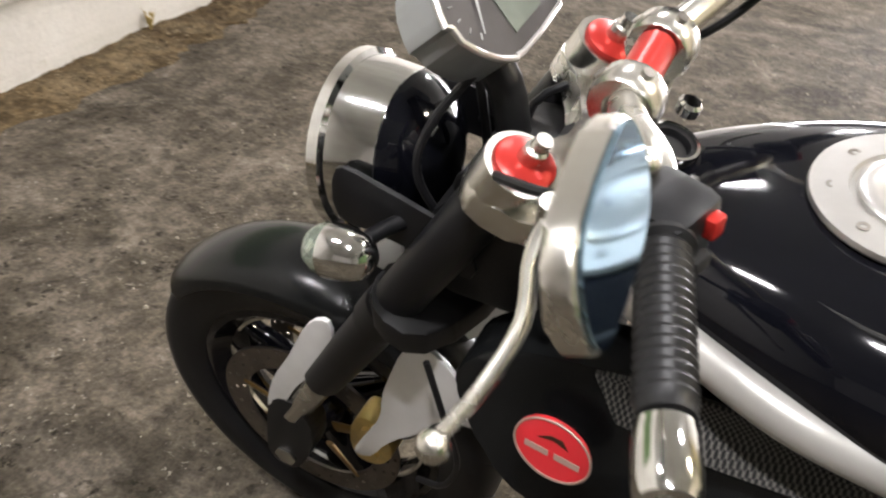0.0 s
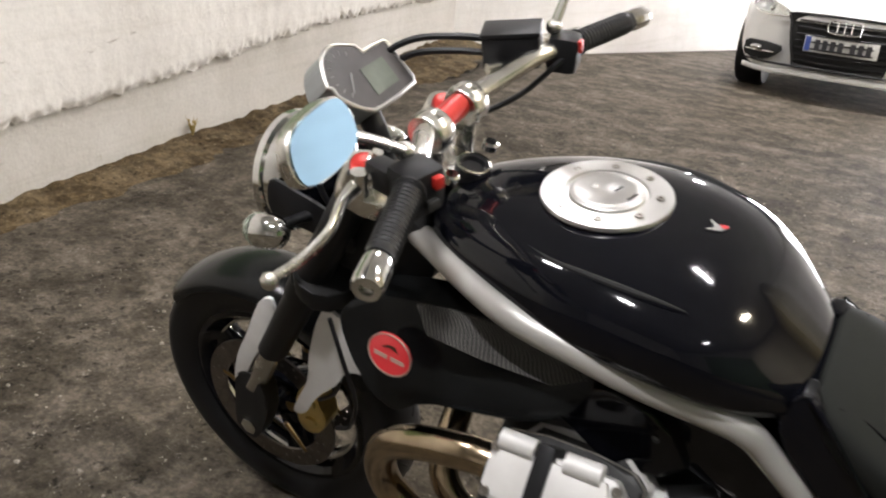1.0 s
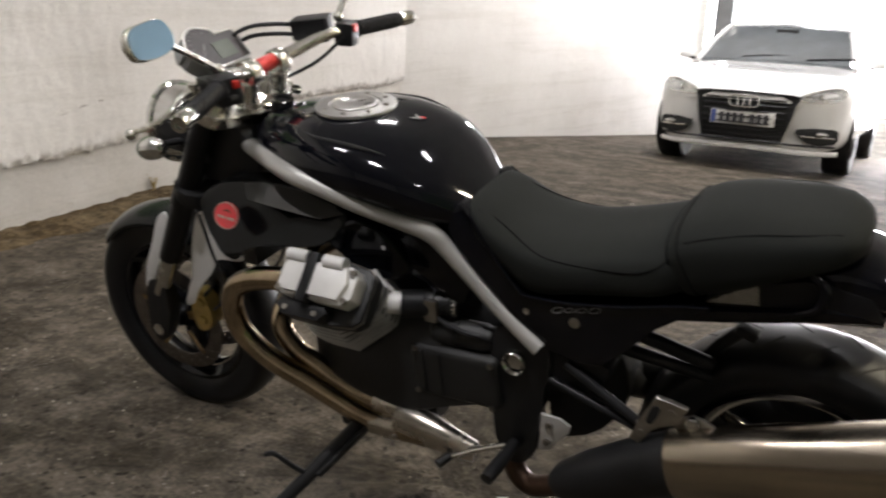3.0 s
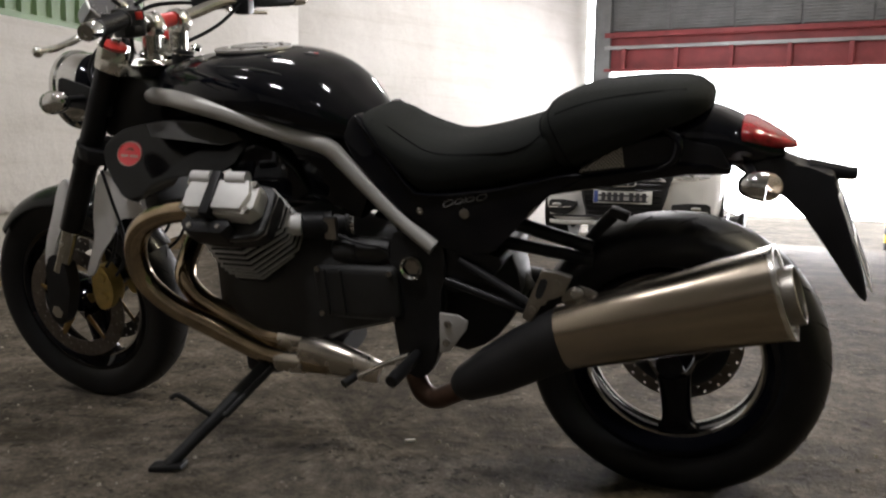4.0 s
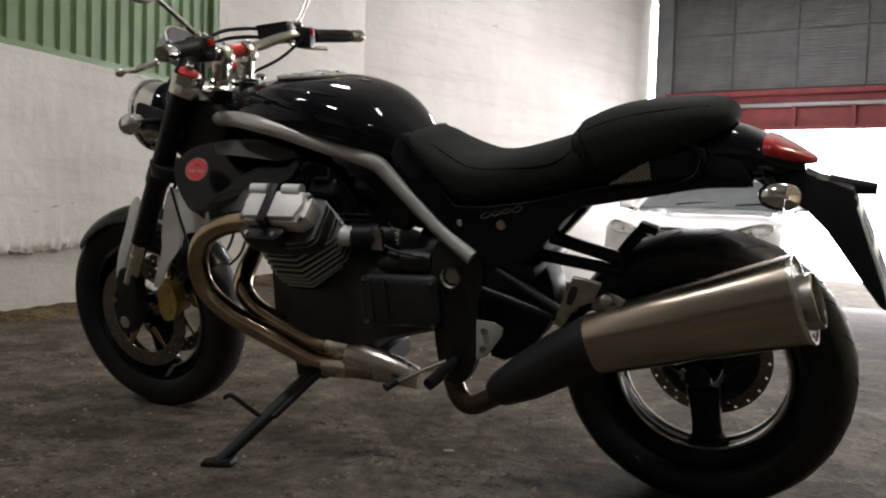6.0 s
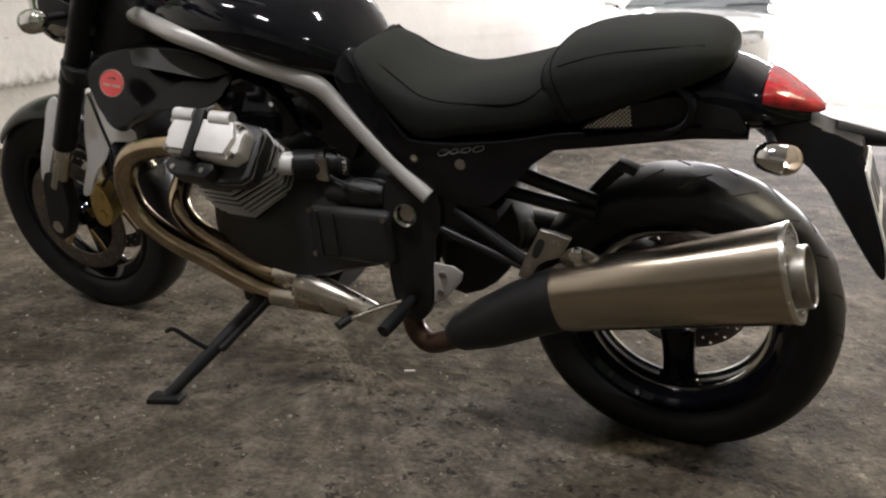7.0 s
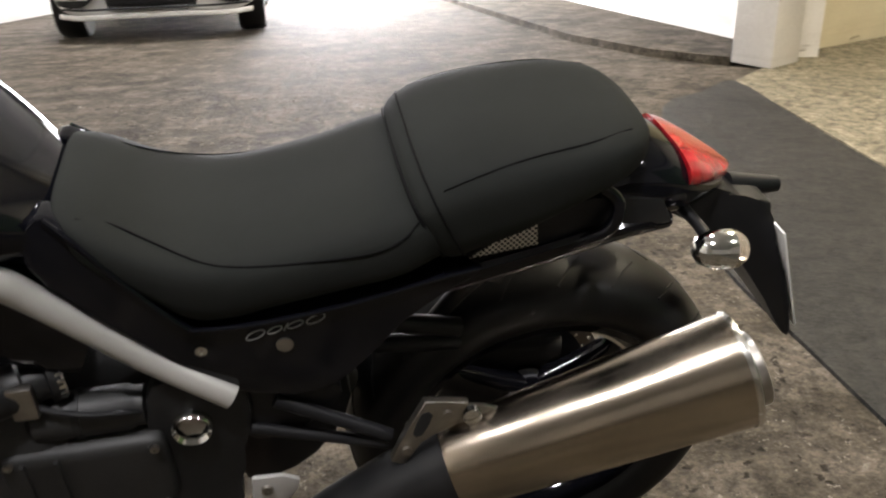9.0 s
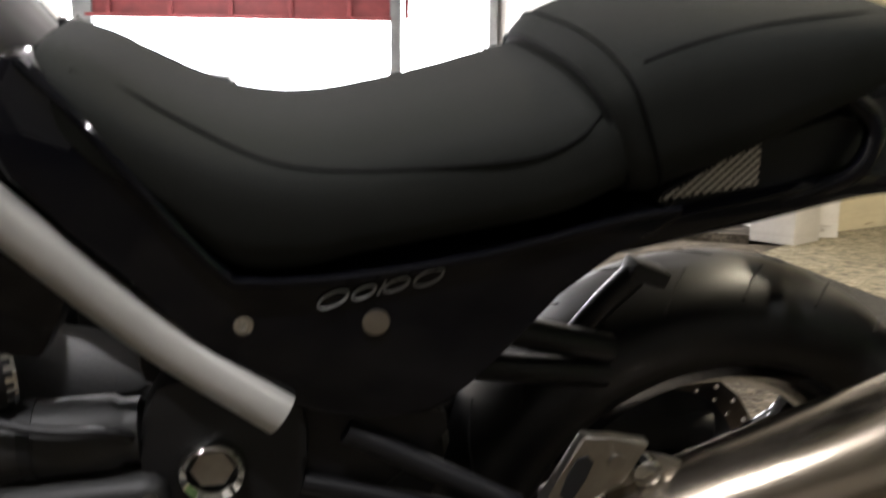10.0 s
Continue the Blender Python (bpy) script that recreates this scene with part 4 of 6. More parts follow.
for k, dz in enumerate((0.0, -0.022)):
    part("hose", sweep([(-0.42, 0.150, 1.100 + dz), (-0.465, 0.128, 1.104 + dz), (-0.52, 0.102, 1.100 + dz), (-0.56, 0.075, 1.075 + dz), (-0.575, 0.04, 1.02), (-0.555, 0.02, 0.9)], 0.0052, 8, 4), PLASTIC, res, "black rubber hose")


def bar_mirror(s, base, at, normal, upward):
    """An oval mirror on a stalk."""
    n = Vector(normal).normalized()
    up = (Vector(upward) - n * Vector(upward).dot(n)).normalized()
    side = up.cross(n)
    at = Vector(at)
    outline = rounded([(0.044, 0.026), (0.0, 0.0325), (-0.042, 0.028), (-0.0575, 0.006), (-0.050, -0.022), (0.0, -0.0325), (0.046, -0.027), (0.0575, -0.003)], 4)
    to = lambda a, b, d: tuple(at + side * a * s + up * b + n * d)
    mir = part("mirror", prism(outline, -0.014, 0.0, 0.006, to, 3), ALLOY, bike, "oval silver mirror with blue glass")
    part("mirror_glass", prism([(a * 0.93, b * 0.945) for a, b in outline], 0.0005, 0.002, 0.0, to), MIRROR, mir, "blue tinted mirror glass")
    root = at - n * 0.013 - up * 0.006 + side * s * 0.030
    mid = (Vector(base) + root) / 2 + Vector((-0.004, 0, 0.004))
    part("stalk", sweep([tuple(base), tuple(mid), tuple(root)], [0.0075, 0.0065, 0.008], 12, 4), ALLOY, mir, "alloy mirror stalk")
    part("stalk_joint", ball(tuple(base), 0.012), ALLOY, mir)
    return mir


for pts in ([(-0.375, -0.200, 1.058), (-0.43, -0.17, 1.03), (-0.50, -0.12, 0.99), (-0.545, -0.07, 0.92), (-0.53, -0.045, 0.82), (-0.46, -0.04, 0.78)],
            [(-0.335, -0.195, 1.045), (-0.38, -0.15, 1.00), (-0.43, -0.10, 0.975), (-0.50, -0.06, 0.93), (-0.50, -0.04, 0.86)],
            [(-0.32, 0.20, 1.07), (-0.37, 0.15, 1.02), (-0.44, 0.10, 0.985), (-0.52, 0.05, 0.95), (-0.51, 0.03, 0.86)],
            [(-0.54, -0.02, 1.03), (-0.575, -0.06, 0.98), (-0.585, -0.075, 0.93), (-0.56, -0.07, 0.87)]):
    part("cable", sweep(pts, 0.0045, 8, 5), PLASTIC, bar, "black control cable")


bar_mirror(1, (-0.352, -0.19, 1.092), (-0.319, -0.371, 1.195), (0.955, 0.107, 0.277), (-0.269, -0.075, 0.96))
bar_mirror(-1, (-0.345, 0.212, 1.108), (-0.300, 0.345, 1.252), (0.955, -0.107, 0.277), (-0.269, 0.075, 0.96))

# instruments
cn, cc = Vector((0.74, 0.0, 0.67)).normalized(), Vector((-0.541, 0.028, 1.073))
cu = Vector((0, 1, 0))
cv = cn.cross(cu).normalized()
if cv.z < 0:
    cv = -cv
dash_to = lambda a, b, d: tuple(cc + cu * a + cv * b + cn * d)
shape = rounded([(-0.092, 0.012), (-0.088, 0.036), (-0.070, 0.056), (-0.044, 0.063), (-0.020, 0.056), (-0.004, 0.040)], 3)[:-3] + [(0.004, 0.034), (0.030, 0.034), (0.056, 0.033), (0.061, 0.028), (0.061, -0.036), (0.056, -0.043), (0.01, -0.046), (-0.034, -0.046)] + rounded([(-0.045, -0.044), (-0.064, -0.036), (-0.082, -0.018), (-0.091, 0.0)], 3)[:9]
dash = part("instrument_panel", prism([(a * 0.985, b * 0.985) for a, b in shape], -0.05, -0.002, 0.006, dash_to, 3), GREY_STEEL, bike, "silver instrument panel with round dial and screen")
hoop = [(*dash_to(a, b, 0.0),) for a, b in shape]
part("bezel", sweep(hoop + [hoop[0]], 0.0032, 8, 1), CAPALLOY, dash, "bright bezel")
part("face", prism([(a * 0.97, b * 0.97) for a, b in shape], -0.001, 0.001, 0, dash_to), DIAL, dash, "dark dial face")
part("screen", prism([(-0.027, -0.030), (0.030, -0.029), (0.030, 0.014), (-0.025, 0.014)], 0.001, 0.0025, 0, dash_to), SCREEN, dash, "grey-green screen")
dial_c = (-0.047, 0.016)
for k in range(9):
    t = math.radians(230 - 22 * k)
    part("dial_mark", sweep([dash_to(dial_c[0] + r * math.cos(t), dial_c[1] + r * math.sin(t), 0.0015) for r in (0.031, 0.037)], 0.0009, 5, 1), SCRIPT, dash)
part("needle", sweep([dash_to(*dial_c, 0.004), dash_to(-0.066, -0.010, 0.004)], [0.0015, 0.0006], 6, 1), SCRIPT, dash)
part("panel_bracket", sweep([tuple(cc - cn * 0.05), (-0.53, 0, 1.0), (-0.52, 0, 0.95)], 0.018, 10, 3), MATT, dash)

# headlamp
hl, ha = Vector((-0.640, 0.0, 0.893)), Vector((-1, 0, -0.06)).normalized()
lamp = part("headlamp", lathe([(0.080, -0.014), (0.085, -0.010), (0.090, 0.02), (0.092, 0.042), (0.098, 0.046), (0.098, 0.058), (0.088, 0.060), (0.086, 0.05), (0.05, -0.02), (0.0, -0.035), (0.0, -0.038), (0.052, -0.023), (0.080, -0.014)], hl, ha, 40), CHROME, bike, "round chrome headlamp")
part("rear_bowl", lathe([(0.0, -0.056), (0.03, -0.054), (0.062, -0.041), (0.083, -0.014), (0.0855, -0.006), (0.080, -0.012), (0.0, -0.045)], hl, ha, 40), PAINT, lamp, "gloss black rear bowl")
part("lens", lathe([(0.0, 0.086), (0.03, 0.083), (0.06, 0.076), (0.085, 0.062), (0.085, 0.058), (0.06, 0.071), (0.0, 0.080)], hl, ha, 36), LENS, lamp, "clear fluted headlamp lens")
for y in (-0.097, 0.097):
    part("headlamp_bracket", prism(rounded([(-0.66, 0.93), (-0.62, 0.925), (-0.53, 0.89), (-0.52, 0.84), (-0.60, 0.86), (-0.665, 0.87)], 3), y - 0.003, y + 0.003, 0.0015), PLASTIC, lamp)


def indicator(at, stem, axis, glass_mat):
    ob = part("indicator", lathe([(0.0, -0.036), (0.010, -0.034), (0.020, -0.026), (0.0255, -0.010), (0.027, 0.006), (0.027, 0.014), (0.0, 0.014)], at, axis, 22), CHROME, bike, "chrome bullet indicator")
    part("lens", lathe([(0.0255, 0.0145), (0.0245, 0.024), (0.019, 0.033), (0.010, 0.039), (0.0, 0.041), (0.0, 0.0145)], at, axis, 22), glass_mat, ob, "clear indicator lens")
    part("stem", sweep([tuple(Vector(at) + Vector(axis) * -0.005), tuple((Vector(at) + Vector(stem)) / 2 + Vector((0, 0, 0.002))), stem], [0.010, 0.008, 0.009], 10, 3), PLASTIC, ob)


for s in (-1, 1):
    indicator((-0.622, 0.158 * s, 0.885), (-0.59, 0.09 * s, 0.885), (-1, 0, -0.1), LENS)
    indicator((0.920, 0.128 * s, 0.724), (0.895, 0.05 * s, 0.745), (1, 0, -0.1), AMBER)

# tank
def tank_mesh():
    bm = body([(-0.412, 0.045, 0.930, 0.905, 0.880), (-0.385, 0.08, 0.950, 0.90, 0.862), (-0.31, 0.130, 0.968, 0.897, 0.85), (-0.20, 0.174, 0.979, 0.895, 0.835), (-0.09, 0.187, 0.974, 0.888, 0.82),
               (-0.005, 0.178, 0.951, 0.871, 0.80), (0.052, 0.155, 0.918, 0.85, 0.785), (0.096, 0.122, 0.877, 0.83, 0.77), (0.137, 0.088, 0.834, 0.795, 0.755), (0.175, 0.07, 0.793, 0.772, 0.75)], 7, 0.78, 0.9, 56)
    for v in bm.verts:
        v.co.z += 0.03 * v.co.y
    return bm


tank = part("fuel_tank", tank_mesh(), PAINT, bike, "gloss black fuel tank")


def on_tank(u, v, lift=0.0):
    """A place on the tank's upper skin."""
    tri = BVHTree.FromPolygons([x.co for x in tank.data.vertices], [tuple(p.vertices) for p in tank.data.polygons])
    hit = tri.ray_cast(Vector((u, v, 1.3)), Vector((0, 0, -1)))[0]
    return (u, v, hit.z + lift)


for s in (-1, 1):
    part("tank_slot", sweep([on_tank(u, v * s, -0.001) for u, v in ((-0.225, 0.120), (-0.185, 0.134), (-0.14, 0.140), (-0.09, 0.142), (-0.05, 0.138), (-0.02, 0.133))], [0.001, 0.0025, 0.004, 0.0045, 0.003, 0.001], 8, 5), DARK, tank, "dark slit with a bright edge in the tank")
    part("slot_edge", sweep([on_tank(u, v * s, 0.0005) for u, v in ((-0.125, 0.1465), (-0.08, 0.147), (-0.04, 0.142), (-0.018, 0.136))], [0.0004, 0.0013, 0.0013, 0.0006], 6, 5), PAINT, tank)
capc, capn = Vector((-0.172, 0.003, 0.979)), Vector((0.02, 0, 1)).normalized()
cap = part("filler_plate", lathe([(0.0, -0.006), (0.084, -0.006), (0.087, -0.002), (0.086, 0.0025), (0.056, 0.0045), (0.054, 0.001), (0.0, 0.001)], capc, capn, 48), CAPALLOY, tank, "brushed alloy filler plate")
part("filler_lid", lathe([(0.0, 0.0), (0.0495, 0.0), (0.0495, 0.005), (0.046, 0.0075), (0.036, 0.0075), (0.034, 0.006), (0.0, 0.0065)], capc, capn, 40), CAPALLOY, cap, "alloy filler lid")
part("lid_nub", ball(tuple(capc + Vector((-0.018, 0.004, 0.0065))), (0.006, 0.006, 0.002), 10), CAPALLOY, cap)
part("lid_slot", block((0.002, 0.020, 0.001), m=Matrix.Translation(capc + Vector((0.036, -0.006, 0.0085))) @ pose(0, 0, 0, 0, 0, -18)), DARK, cap)
part("lid_slot", block((0.002, 0.016, 0.001), m=Matrix.Translation(capc + Vector((0.014, 0.004, 0.0095))) @ pose(0, 0, 0, 0, 0, -18)), DARK, cap)
for k in range(8):
    a = 2 * math.pi * k / 8 + 0.2
    part("screw", lathe([(0.0, 0.0015), (0.0055, 0.0015), (0.0055, 0.005), (0.0025, 0.005), (0.002, 0.002), (0.0, 0.002)], capc + Vector((0.068 * math.cos(a), 0.068 * math.sin(a), 0)), capn, 10), STEEL, cap)
mark = Matrix.Translation(on_tank(-0.030, 0.014, 0.0012)) @ pose(0, 0, 0, 0, 17, 0)
leaf = lambda a, b, d: tuple(mark @ Vector((a, b, d)))
badge = part("tank_badge", prism(rounded([(-0.012, -0.014), (-0.004, -0.002), (-0.012, 0.010), (0.0, 0.006), (0.012, 0.014), (0.008, 0.0), (0.002, -0.006)], 3), 0.0, 0.0012, 0, leaf), SCRIPT, tank, "small pale winged badge")
part("badge_bar", prism([(0.002, 0.007), (0.010, 0.013), (0.013, 0.008), (0.006, 0.002)], 0.0013, 0.002, 0, leaf), REDSIGN, badge)

# frame tubes
TUBE = [(-0.455, -0.045, 0.884), (-0.38, -0.090, 0.886), (-0.30, -0.138, 0.888), (-0.22, -0.170, 0.880), (-0.14, -0.172, 0.861), (-0.06, -0.162, 0.833), (0.02, -0.141, 0.803), (0.068, -0.129, 0.782), (0.103, -0.122, 0.745), (0.2, -0.120, 0.645), (0.294, -0.131, 0.574)]
for s in (-1, 1):
    part("frame_tube", sweep([(u, -v * s, w) for u, v, w in TUBE], [0.0190] * 8 + [0.0178] * 3, 18, 5), SILVER, bike, "silver painted frame tube")
part("frame_spine", sweep([(-0.44, 0, 0.88), (-0.2, 0, 0.80), (0.1, 0, 0.74), (0.28, 0, 0.56)], 0.045, 14, 4), MATT, bike)

# radiator side panels
panel_line = rounded([(-0.508, 0.775), (-0.500, 0.735), (-0.470, 0.690), (-0.432, 0.668), (-0.392, 0.668), (-0.35, 0.705), (-0.29, 0.728), (-0.17, 0.735), (-0.135, 0.765), (-0.118, 0.800), (-0.20, 0.832), (-0.30, 0.842), (-0.40, 0.832), (-0.47, 0.812)], 3)
bulge = lambda a, b: 0.135 + 0.075 * math.sin(math.pi * min(1, max(0, (a + 0.54) / 0.46))) ** 0.7 - 1.2 * max(0, b - 0.775) ** 1.3 * 1.8
for s in (-1, 1):
    pan = part("side_cowl", prism(panel_line, 0.09 * s, lambda a, b: s * bulge(a, b), 0.004), SATIN, bike, "satin black cooler cowl")
    part("grille", prism([(-0.375, 0.833), (-0.325, 0.840), (-0.235, 0.836), (-0.150, 0.815), (-0.127, 0.800), (-0.165, 0.793), (-0.26, 0.806), (-0.345, 0.812)], lambda a, b: s * (bulge(a, b) - 0.004), lambda a, b: s * (bulge(a, b) + 0.0015), 0), MESH, pan, "perforated grey grille")
    if s < 0:
        ga, gb = (bulge(-0.376, 0.778) - bulge(-0.406, 0.778)) / 0.03, (bulge(-0.391, 0.795) - bulge(-0.391, 0.765)) / 0.03
        em = lambda a, b, d: (-0.391 + a * 0.98, -(bulge(-0.391, 0.778) + 0.7 * ga * a + gb * b + 0.0005 + d), 0.778 + b)
        oval = [(0.038 * math.cos(t), 0.025 * math.sin(t)) for t in (2 * math.pi * k / 36 for k in range(36))]
        emb = part("badge", prism(oval, 0.0, 0.004, 0.001, em), REDSIGN, bike, "red oval enamel badge")
        part("badge_rim", sweep([em(a, b, 0.0045) for a, b in oval + oval[:1]], 0.0012, 6, 1), PALE, emb)
        for a0, a1 in ((-0.027, -0.003), (0.003, 0.028)):
            part("badge_bar", prism([(a0, -0.0065), (a1, -0.0065), (a1, -0.0015), (a0, -0.0015)], 0.0042, 0.0048, 0, em), PALE, emb)
        part("badge_wing", prism([(-0.016, 0.006), (0.0, 0.009), (0.015, 0.006), (0.008, 0.0125), (-0.004, 0.012)], 0.0042, 0.0048, 0, em), RUSTY, emb)
part("oil_cooler", block((0.04, 0.24, 0.1), bevel=0.005, m=pose(-0.43, 0, 0.66)), ENGINE, bike)
for s in (-1, 1):
    scoop = part("air_scoop", prism([(-0.165, 0.735), (-0.158, 0.775), (-0.095, 0.797), (-0.045, 0.778), (-0.012, 0.735), (0.012, 0.680), (-0.02, 0.662), (-0.085, 0.672)], 0.06 * s, lambda a, b: s * (0.165 - 0.55 * max(0.0, a + 0.06) - 0.3 * max(0.0, b - 0.76)), 0.012, seg=3), PAINT, bike, "gloss black angular air scoop")
    part("scoop_screw", lathe([(0.0, 0.0), (0.005, 0.0), (0.005, 0.004), (0.0, 0.004)], (-0.03, 0.152 * s, 0.745), (0, s, 0), 10), CHROME, scoop)
    part("inner_cover", block((0.24, 0.07, 0.11), bevel=0.02, m=pose(0.035, 0.085 * s, 0.715, 0, 24, 0)), PAINT, bike, "gloss black cover under the frame tube")

# engine
part("crankcase", loft([[Vector((u, y, w)) for y, w in ring] for u, ring in (
    (-0.30, rounded([(-0.07, 0.36), (-0.08, 0.44), (-0.06, 0.54), (0.06, 0.54), (0.08, 0.44), (0.07, 0.36)], 3)),
    (-0.22, rounded([(-0.11, 0.315), (-0.13, 0.42), (-0.09, 0.56), (0.09, 0.56), (0.13, 0.42), (0.11, 0.315)], 3)),
    (-0.05, rounded([(-0.12, 0.30), (-0.145, 0.42), (-0.10, 0.60), (0.10, 0.60), (0.145, 0.42), (0.12, 0.30)], 3)),
    (0.06, rounded([(-0.115, 0.355), (-0.14, 0.42), (-0.11, 0.56), (0.11, 0.56), (0.14, 0.42), (0.115, 0.355)], 3)),
    (0.19, rounded([(-0.09, 0.385), (-0.11, 0.44), (-0.08, 0.54), (0.08, 0.54), (0.11, 0.44), (0.09, 0.385)], 3)))]), ENGINE, bike, "black cast engine block")
part("sump", block((0.20, 0.17, 0.07), bevel=0.015, m=pose(-0.15, 0, 0.285)), ENGINE, bike)
for s in (-1, 1):
    gb = part("gearbox_cover", block((0.205, 0.10, 0.125), bevel=0.020, m=pose(0.105, 0.098 * s, 0.462, 0, -2, 0), seg=3), ENGINE, bike, "black cast gearbox cover")
    for u in (0.035, 0.075):
        part("rib", block((0.007, 0.012, 0.105), bevel=0.003, m=pose(u, 0.148 * s, 0.462, 0, -2, 0)), ENGINE, gb)
    for u, w in ((0.018, 0.515), (0.192, 0.515), (0.018, 0.410), (0.192, 0.410)):
        part("cover_bolt", lathe([(0.0, 0.0), (0.006, 0.0), (0.006, 0.006), (0.003, 0.006), (0.003, 0.003), (0.0, 0.003)], (u, 0.146 * s, w), (0, s, 0), 10), STEEL, gb)
    starter = part("starter_motor", lathe([(0.0, -0.008), (0.020, -0.006), (0.029, 0.002), (0.030, 0.012), (0.030, 0.115), (0.026, 0.122), (0.026, 0.135), (0.0, 0.14)], (0.05, 0.105 * s, 0.548), (1, 0, 0.03), 26), ENGINE, bike, "black starter motor")
    part("starter_band", lathe([(0.0295, 0), (0.032, 0), (0.032, 0.01), (0.0295, 0.01), (0.0295, 0)], (0.10, 0.105 * s, 0.5495), (1, 0, 0.03), 26), MATT, starter)
    part("wire", sweep([(0.19, 0.115 * s, 0.545), (0.17, 0.135 * s, 0.57), (0.12, 0.138 * s, 0.578), (0.07, 0.13 * s, 0.59), (0.05, 0.12 * s, 0.60)], 0.004, 7, 4), PLASTIC, starter)

# one cylinder each side, its axis out and up
for s in (-1, 1):
    ax = Vector((0, 0.70 * s, 0.714))
    across = Vector((0, 0.714 * s, -0.70))
    base = Vector((-0.127, 0.062 * s, 0.492))
    cyl = part("cylinder", lathe([(0.0, 0.0), (0.054, 0.0), (0.054, 0.19), (0.0, 0.19)], base, ax, 28), ENGINE, bike, "finned air-cooled cylinder")
    for k in range(1, 10):
        t = 0.045 + 0.0171 * k
        wide = 0.074 + 0.010 * (k > 2) + 0.004 * (k > 5)
        low = 0.066 + 0.004 * min(9 - k, 4)
        ring = [(-wide, -0.05), (-wide, 0.030), (-wide * 0.72, low), (wide * 0.28, low), (wide + 0.014, 0.012), (wide + 0.014, -0.05), (wide * 0.7, -0.08), (-wide * 0.7, -0.08)]
        c = base + ax * t
        edge_on = lambda a, b, d: tuple(c + Vector((1, 0, 0)) * a + across * b + ax * d)
        fin = part("fin", prism(ring, -0.0019, 0.0019, 0.0006, edge_on, 1), FIN if k > 1 else ENGINE, cyl)
        # shade between the fins, put in as black plates inside the bright edges
        part("fin_shade", prism([(a - math.copysign(0.005, a), b - math.copysign(0.005, b - 0.01)) for a, b in ring], -0.0026, 0.0026, 0, edge_on), ENGINE, fin, "fin face coloured black for the shade between the fins")
    head_c = base + ax * 0.232
    to = lambda a, b, d: tuple(head_c + Vector((1, 0, 0)) * a + across * b + ax * d)
    head = part("cylinder_head", prism(rounded([(-0.085, -0.06), (-0.098, 0.0), (-0.085, 0.06), (0.085, 0.06), (0.098, 0.0), (0.085, -0.06)], 3), -0.03, 0.015, 0.006, to), ENGINE, bike, "black cylinder head")
    part("machined_edge", prism(rounded([(-0.0865, -0.0615), (-0.0995, 0.0), (-0.0865, 0.0615), (0.0865, 0.0615), (0.0995, 0.0), (0.0865, -0.0615)], 3), 0.002, 0.005, 0.0006, to, 1), STEEL, head, "bright machined rim")
    cover = part("rocker_cover", prism([(-0.088, -0.028), (-0.076, -0.048), (0.074, -0.048), (0.090, -0.030), (0.090, 0.014), (0.070, 0.032), (-0.072, 0.032), (-0.088, 0.014)], 0.016, 0.058, 0.0035, to, 2), CAST, bike, "bead-blasted silver rocker cover")
    part("cover_top", prism([(-0.072, -0.042), (0.068, -0.042), (0.078, -0.01), (0.066, 0.025), (-0.068, 0.025), (-0.080, -0.01)], 0.054, 0.070, 0.0035, to, 2), CAST, cover)
    part("plug_strap", prism([(-0.026, -0.060), (-0.003, -0.060), (-0.003, 0.042), (-0.026, 0.042)], 0.02, 0.076, 0.004, to), PLASTIC, cover, "black strap over the rocker cover")
    for a in (-0.052, 0.036):
        part("cover_boss", sweep([to(a - 0.024, -0.048, 0.066), to(a + 0.024, -0.048, 0.066)], 0.014, 12, 1), CAST, cover)
    for a, b in ((-0.080, -0.036), (-0.078, 0.022), (0.078, 0.022), (0.080, -0.036)):
        part("cover_bolt", lathe([(0.0, 0.0), (0.0065, 0.0), (0.0065, 0.012), (0.003, 0.012), (0.003, 0.008), (0.0, 0.008)], to(a, b, 0.054), ax, 10), STEEL, cover)
    plug = part("plug_cover", prism([(-0.080, 0.036), (0.030, 0.036), (0.038, 0.050), (0.022, 0.070), (-0.066, 0.070), (-0.086, 0.052)], -0.012, 0.044, 0.006, to), PLASTIC, head, "black plastic plug cover")
    for a in (-0.060, 0.012):
        part("plug_screw", lathe([(0.0, 0.0), (0.0055, 0.0), (0.0055, 0.004), (0.0, 0.004)], to(a, 0.056, 0.044), ax, 10), STEEL, plug)
    # intake
    throat = part("intake_stub", sweep([(-0.085, 0.172 * s, 0.625), (-0.05, 0.155 * s, 0.618), (-0.01, 0.140 * s, 0.612)], [0.034, 0.026, 0.024], 16, 3), CAST, bike, "alloy intake stub")
    part("intake_hose", sweep([(-0.01, 0.140 * s, 0.612), (0.03, 0.115 * s, 0.608)], 0.030, 18, 1), RUBBER, throat)
    tb = part("throttle_body", lathe([(0.0, 0.0), (0.027, 0.0), (0.031, 0.006), (0.031, 0.022), (0.026, 0.026), (0.026, 0.05), (0.033, 0.052), (0.033, 0.066), (0.0, 0.066)], (0.028, 0.116 * s, 0.608), (1, -0.42 * s, 0.0), 22), MATT, throat, "black throttle body")
    part("hose_clip", lathe([(0.030, 0), (0.0325, 0), (0.0325, 0.008), (0.030, 0.008), (0.030, 0)], (0.084, 0.093 * s, 0.608), (1, -0.42 * s, 0.0), 24), CHROME, throat, "bright hose clip")
    part("linkage", block((0.03, 0.014, 0.05), bevel=0.004, m=pose(0.055, 0.132 * s, 0.605)), STEEL, throat)

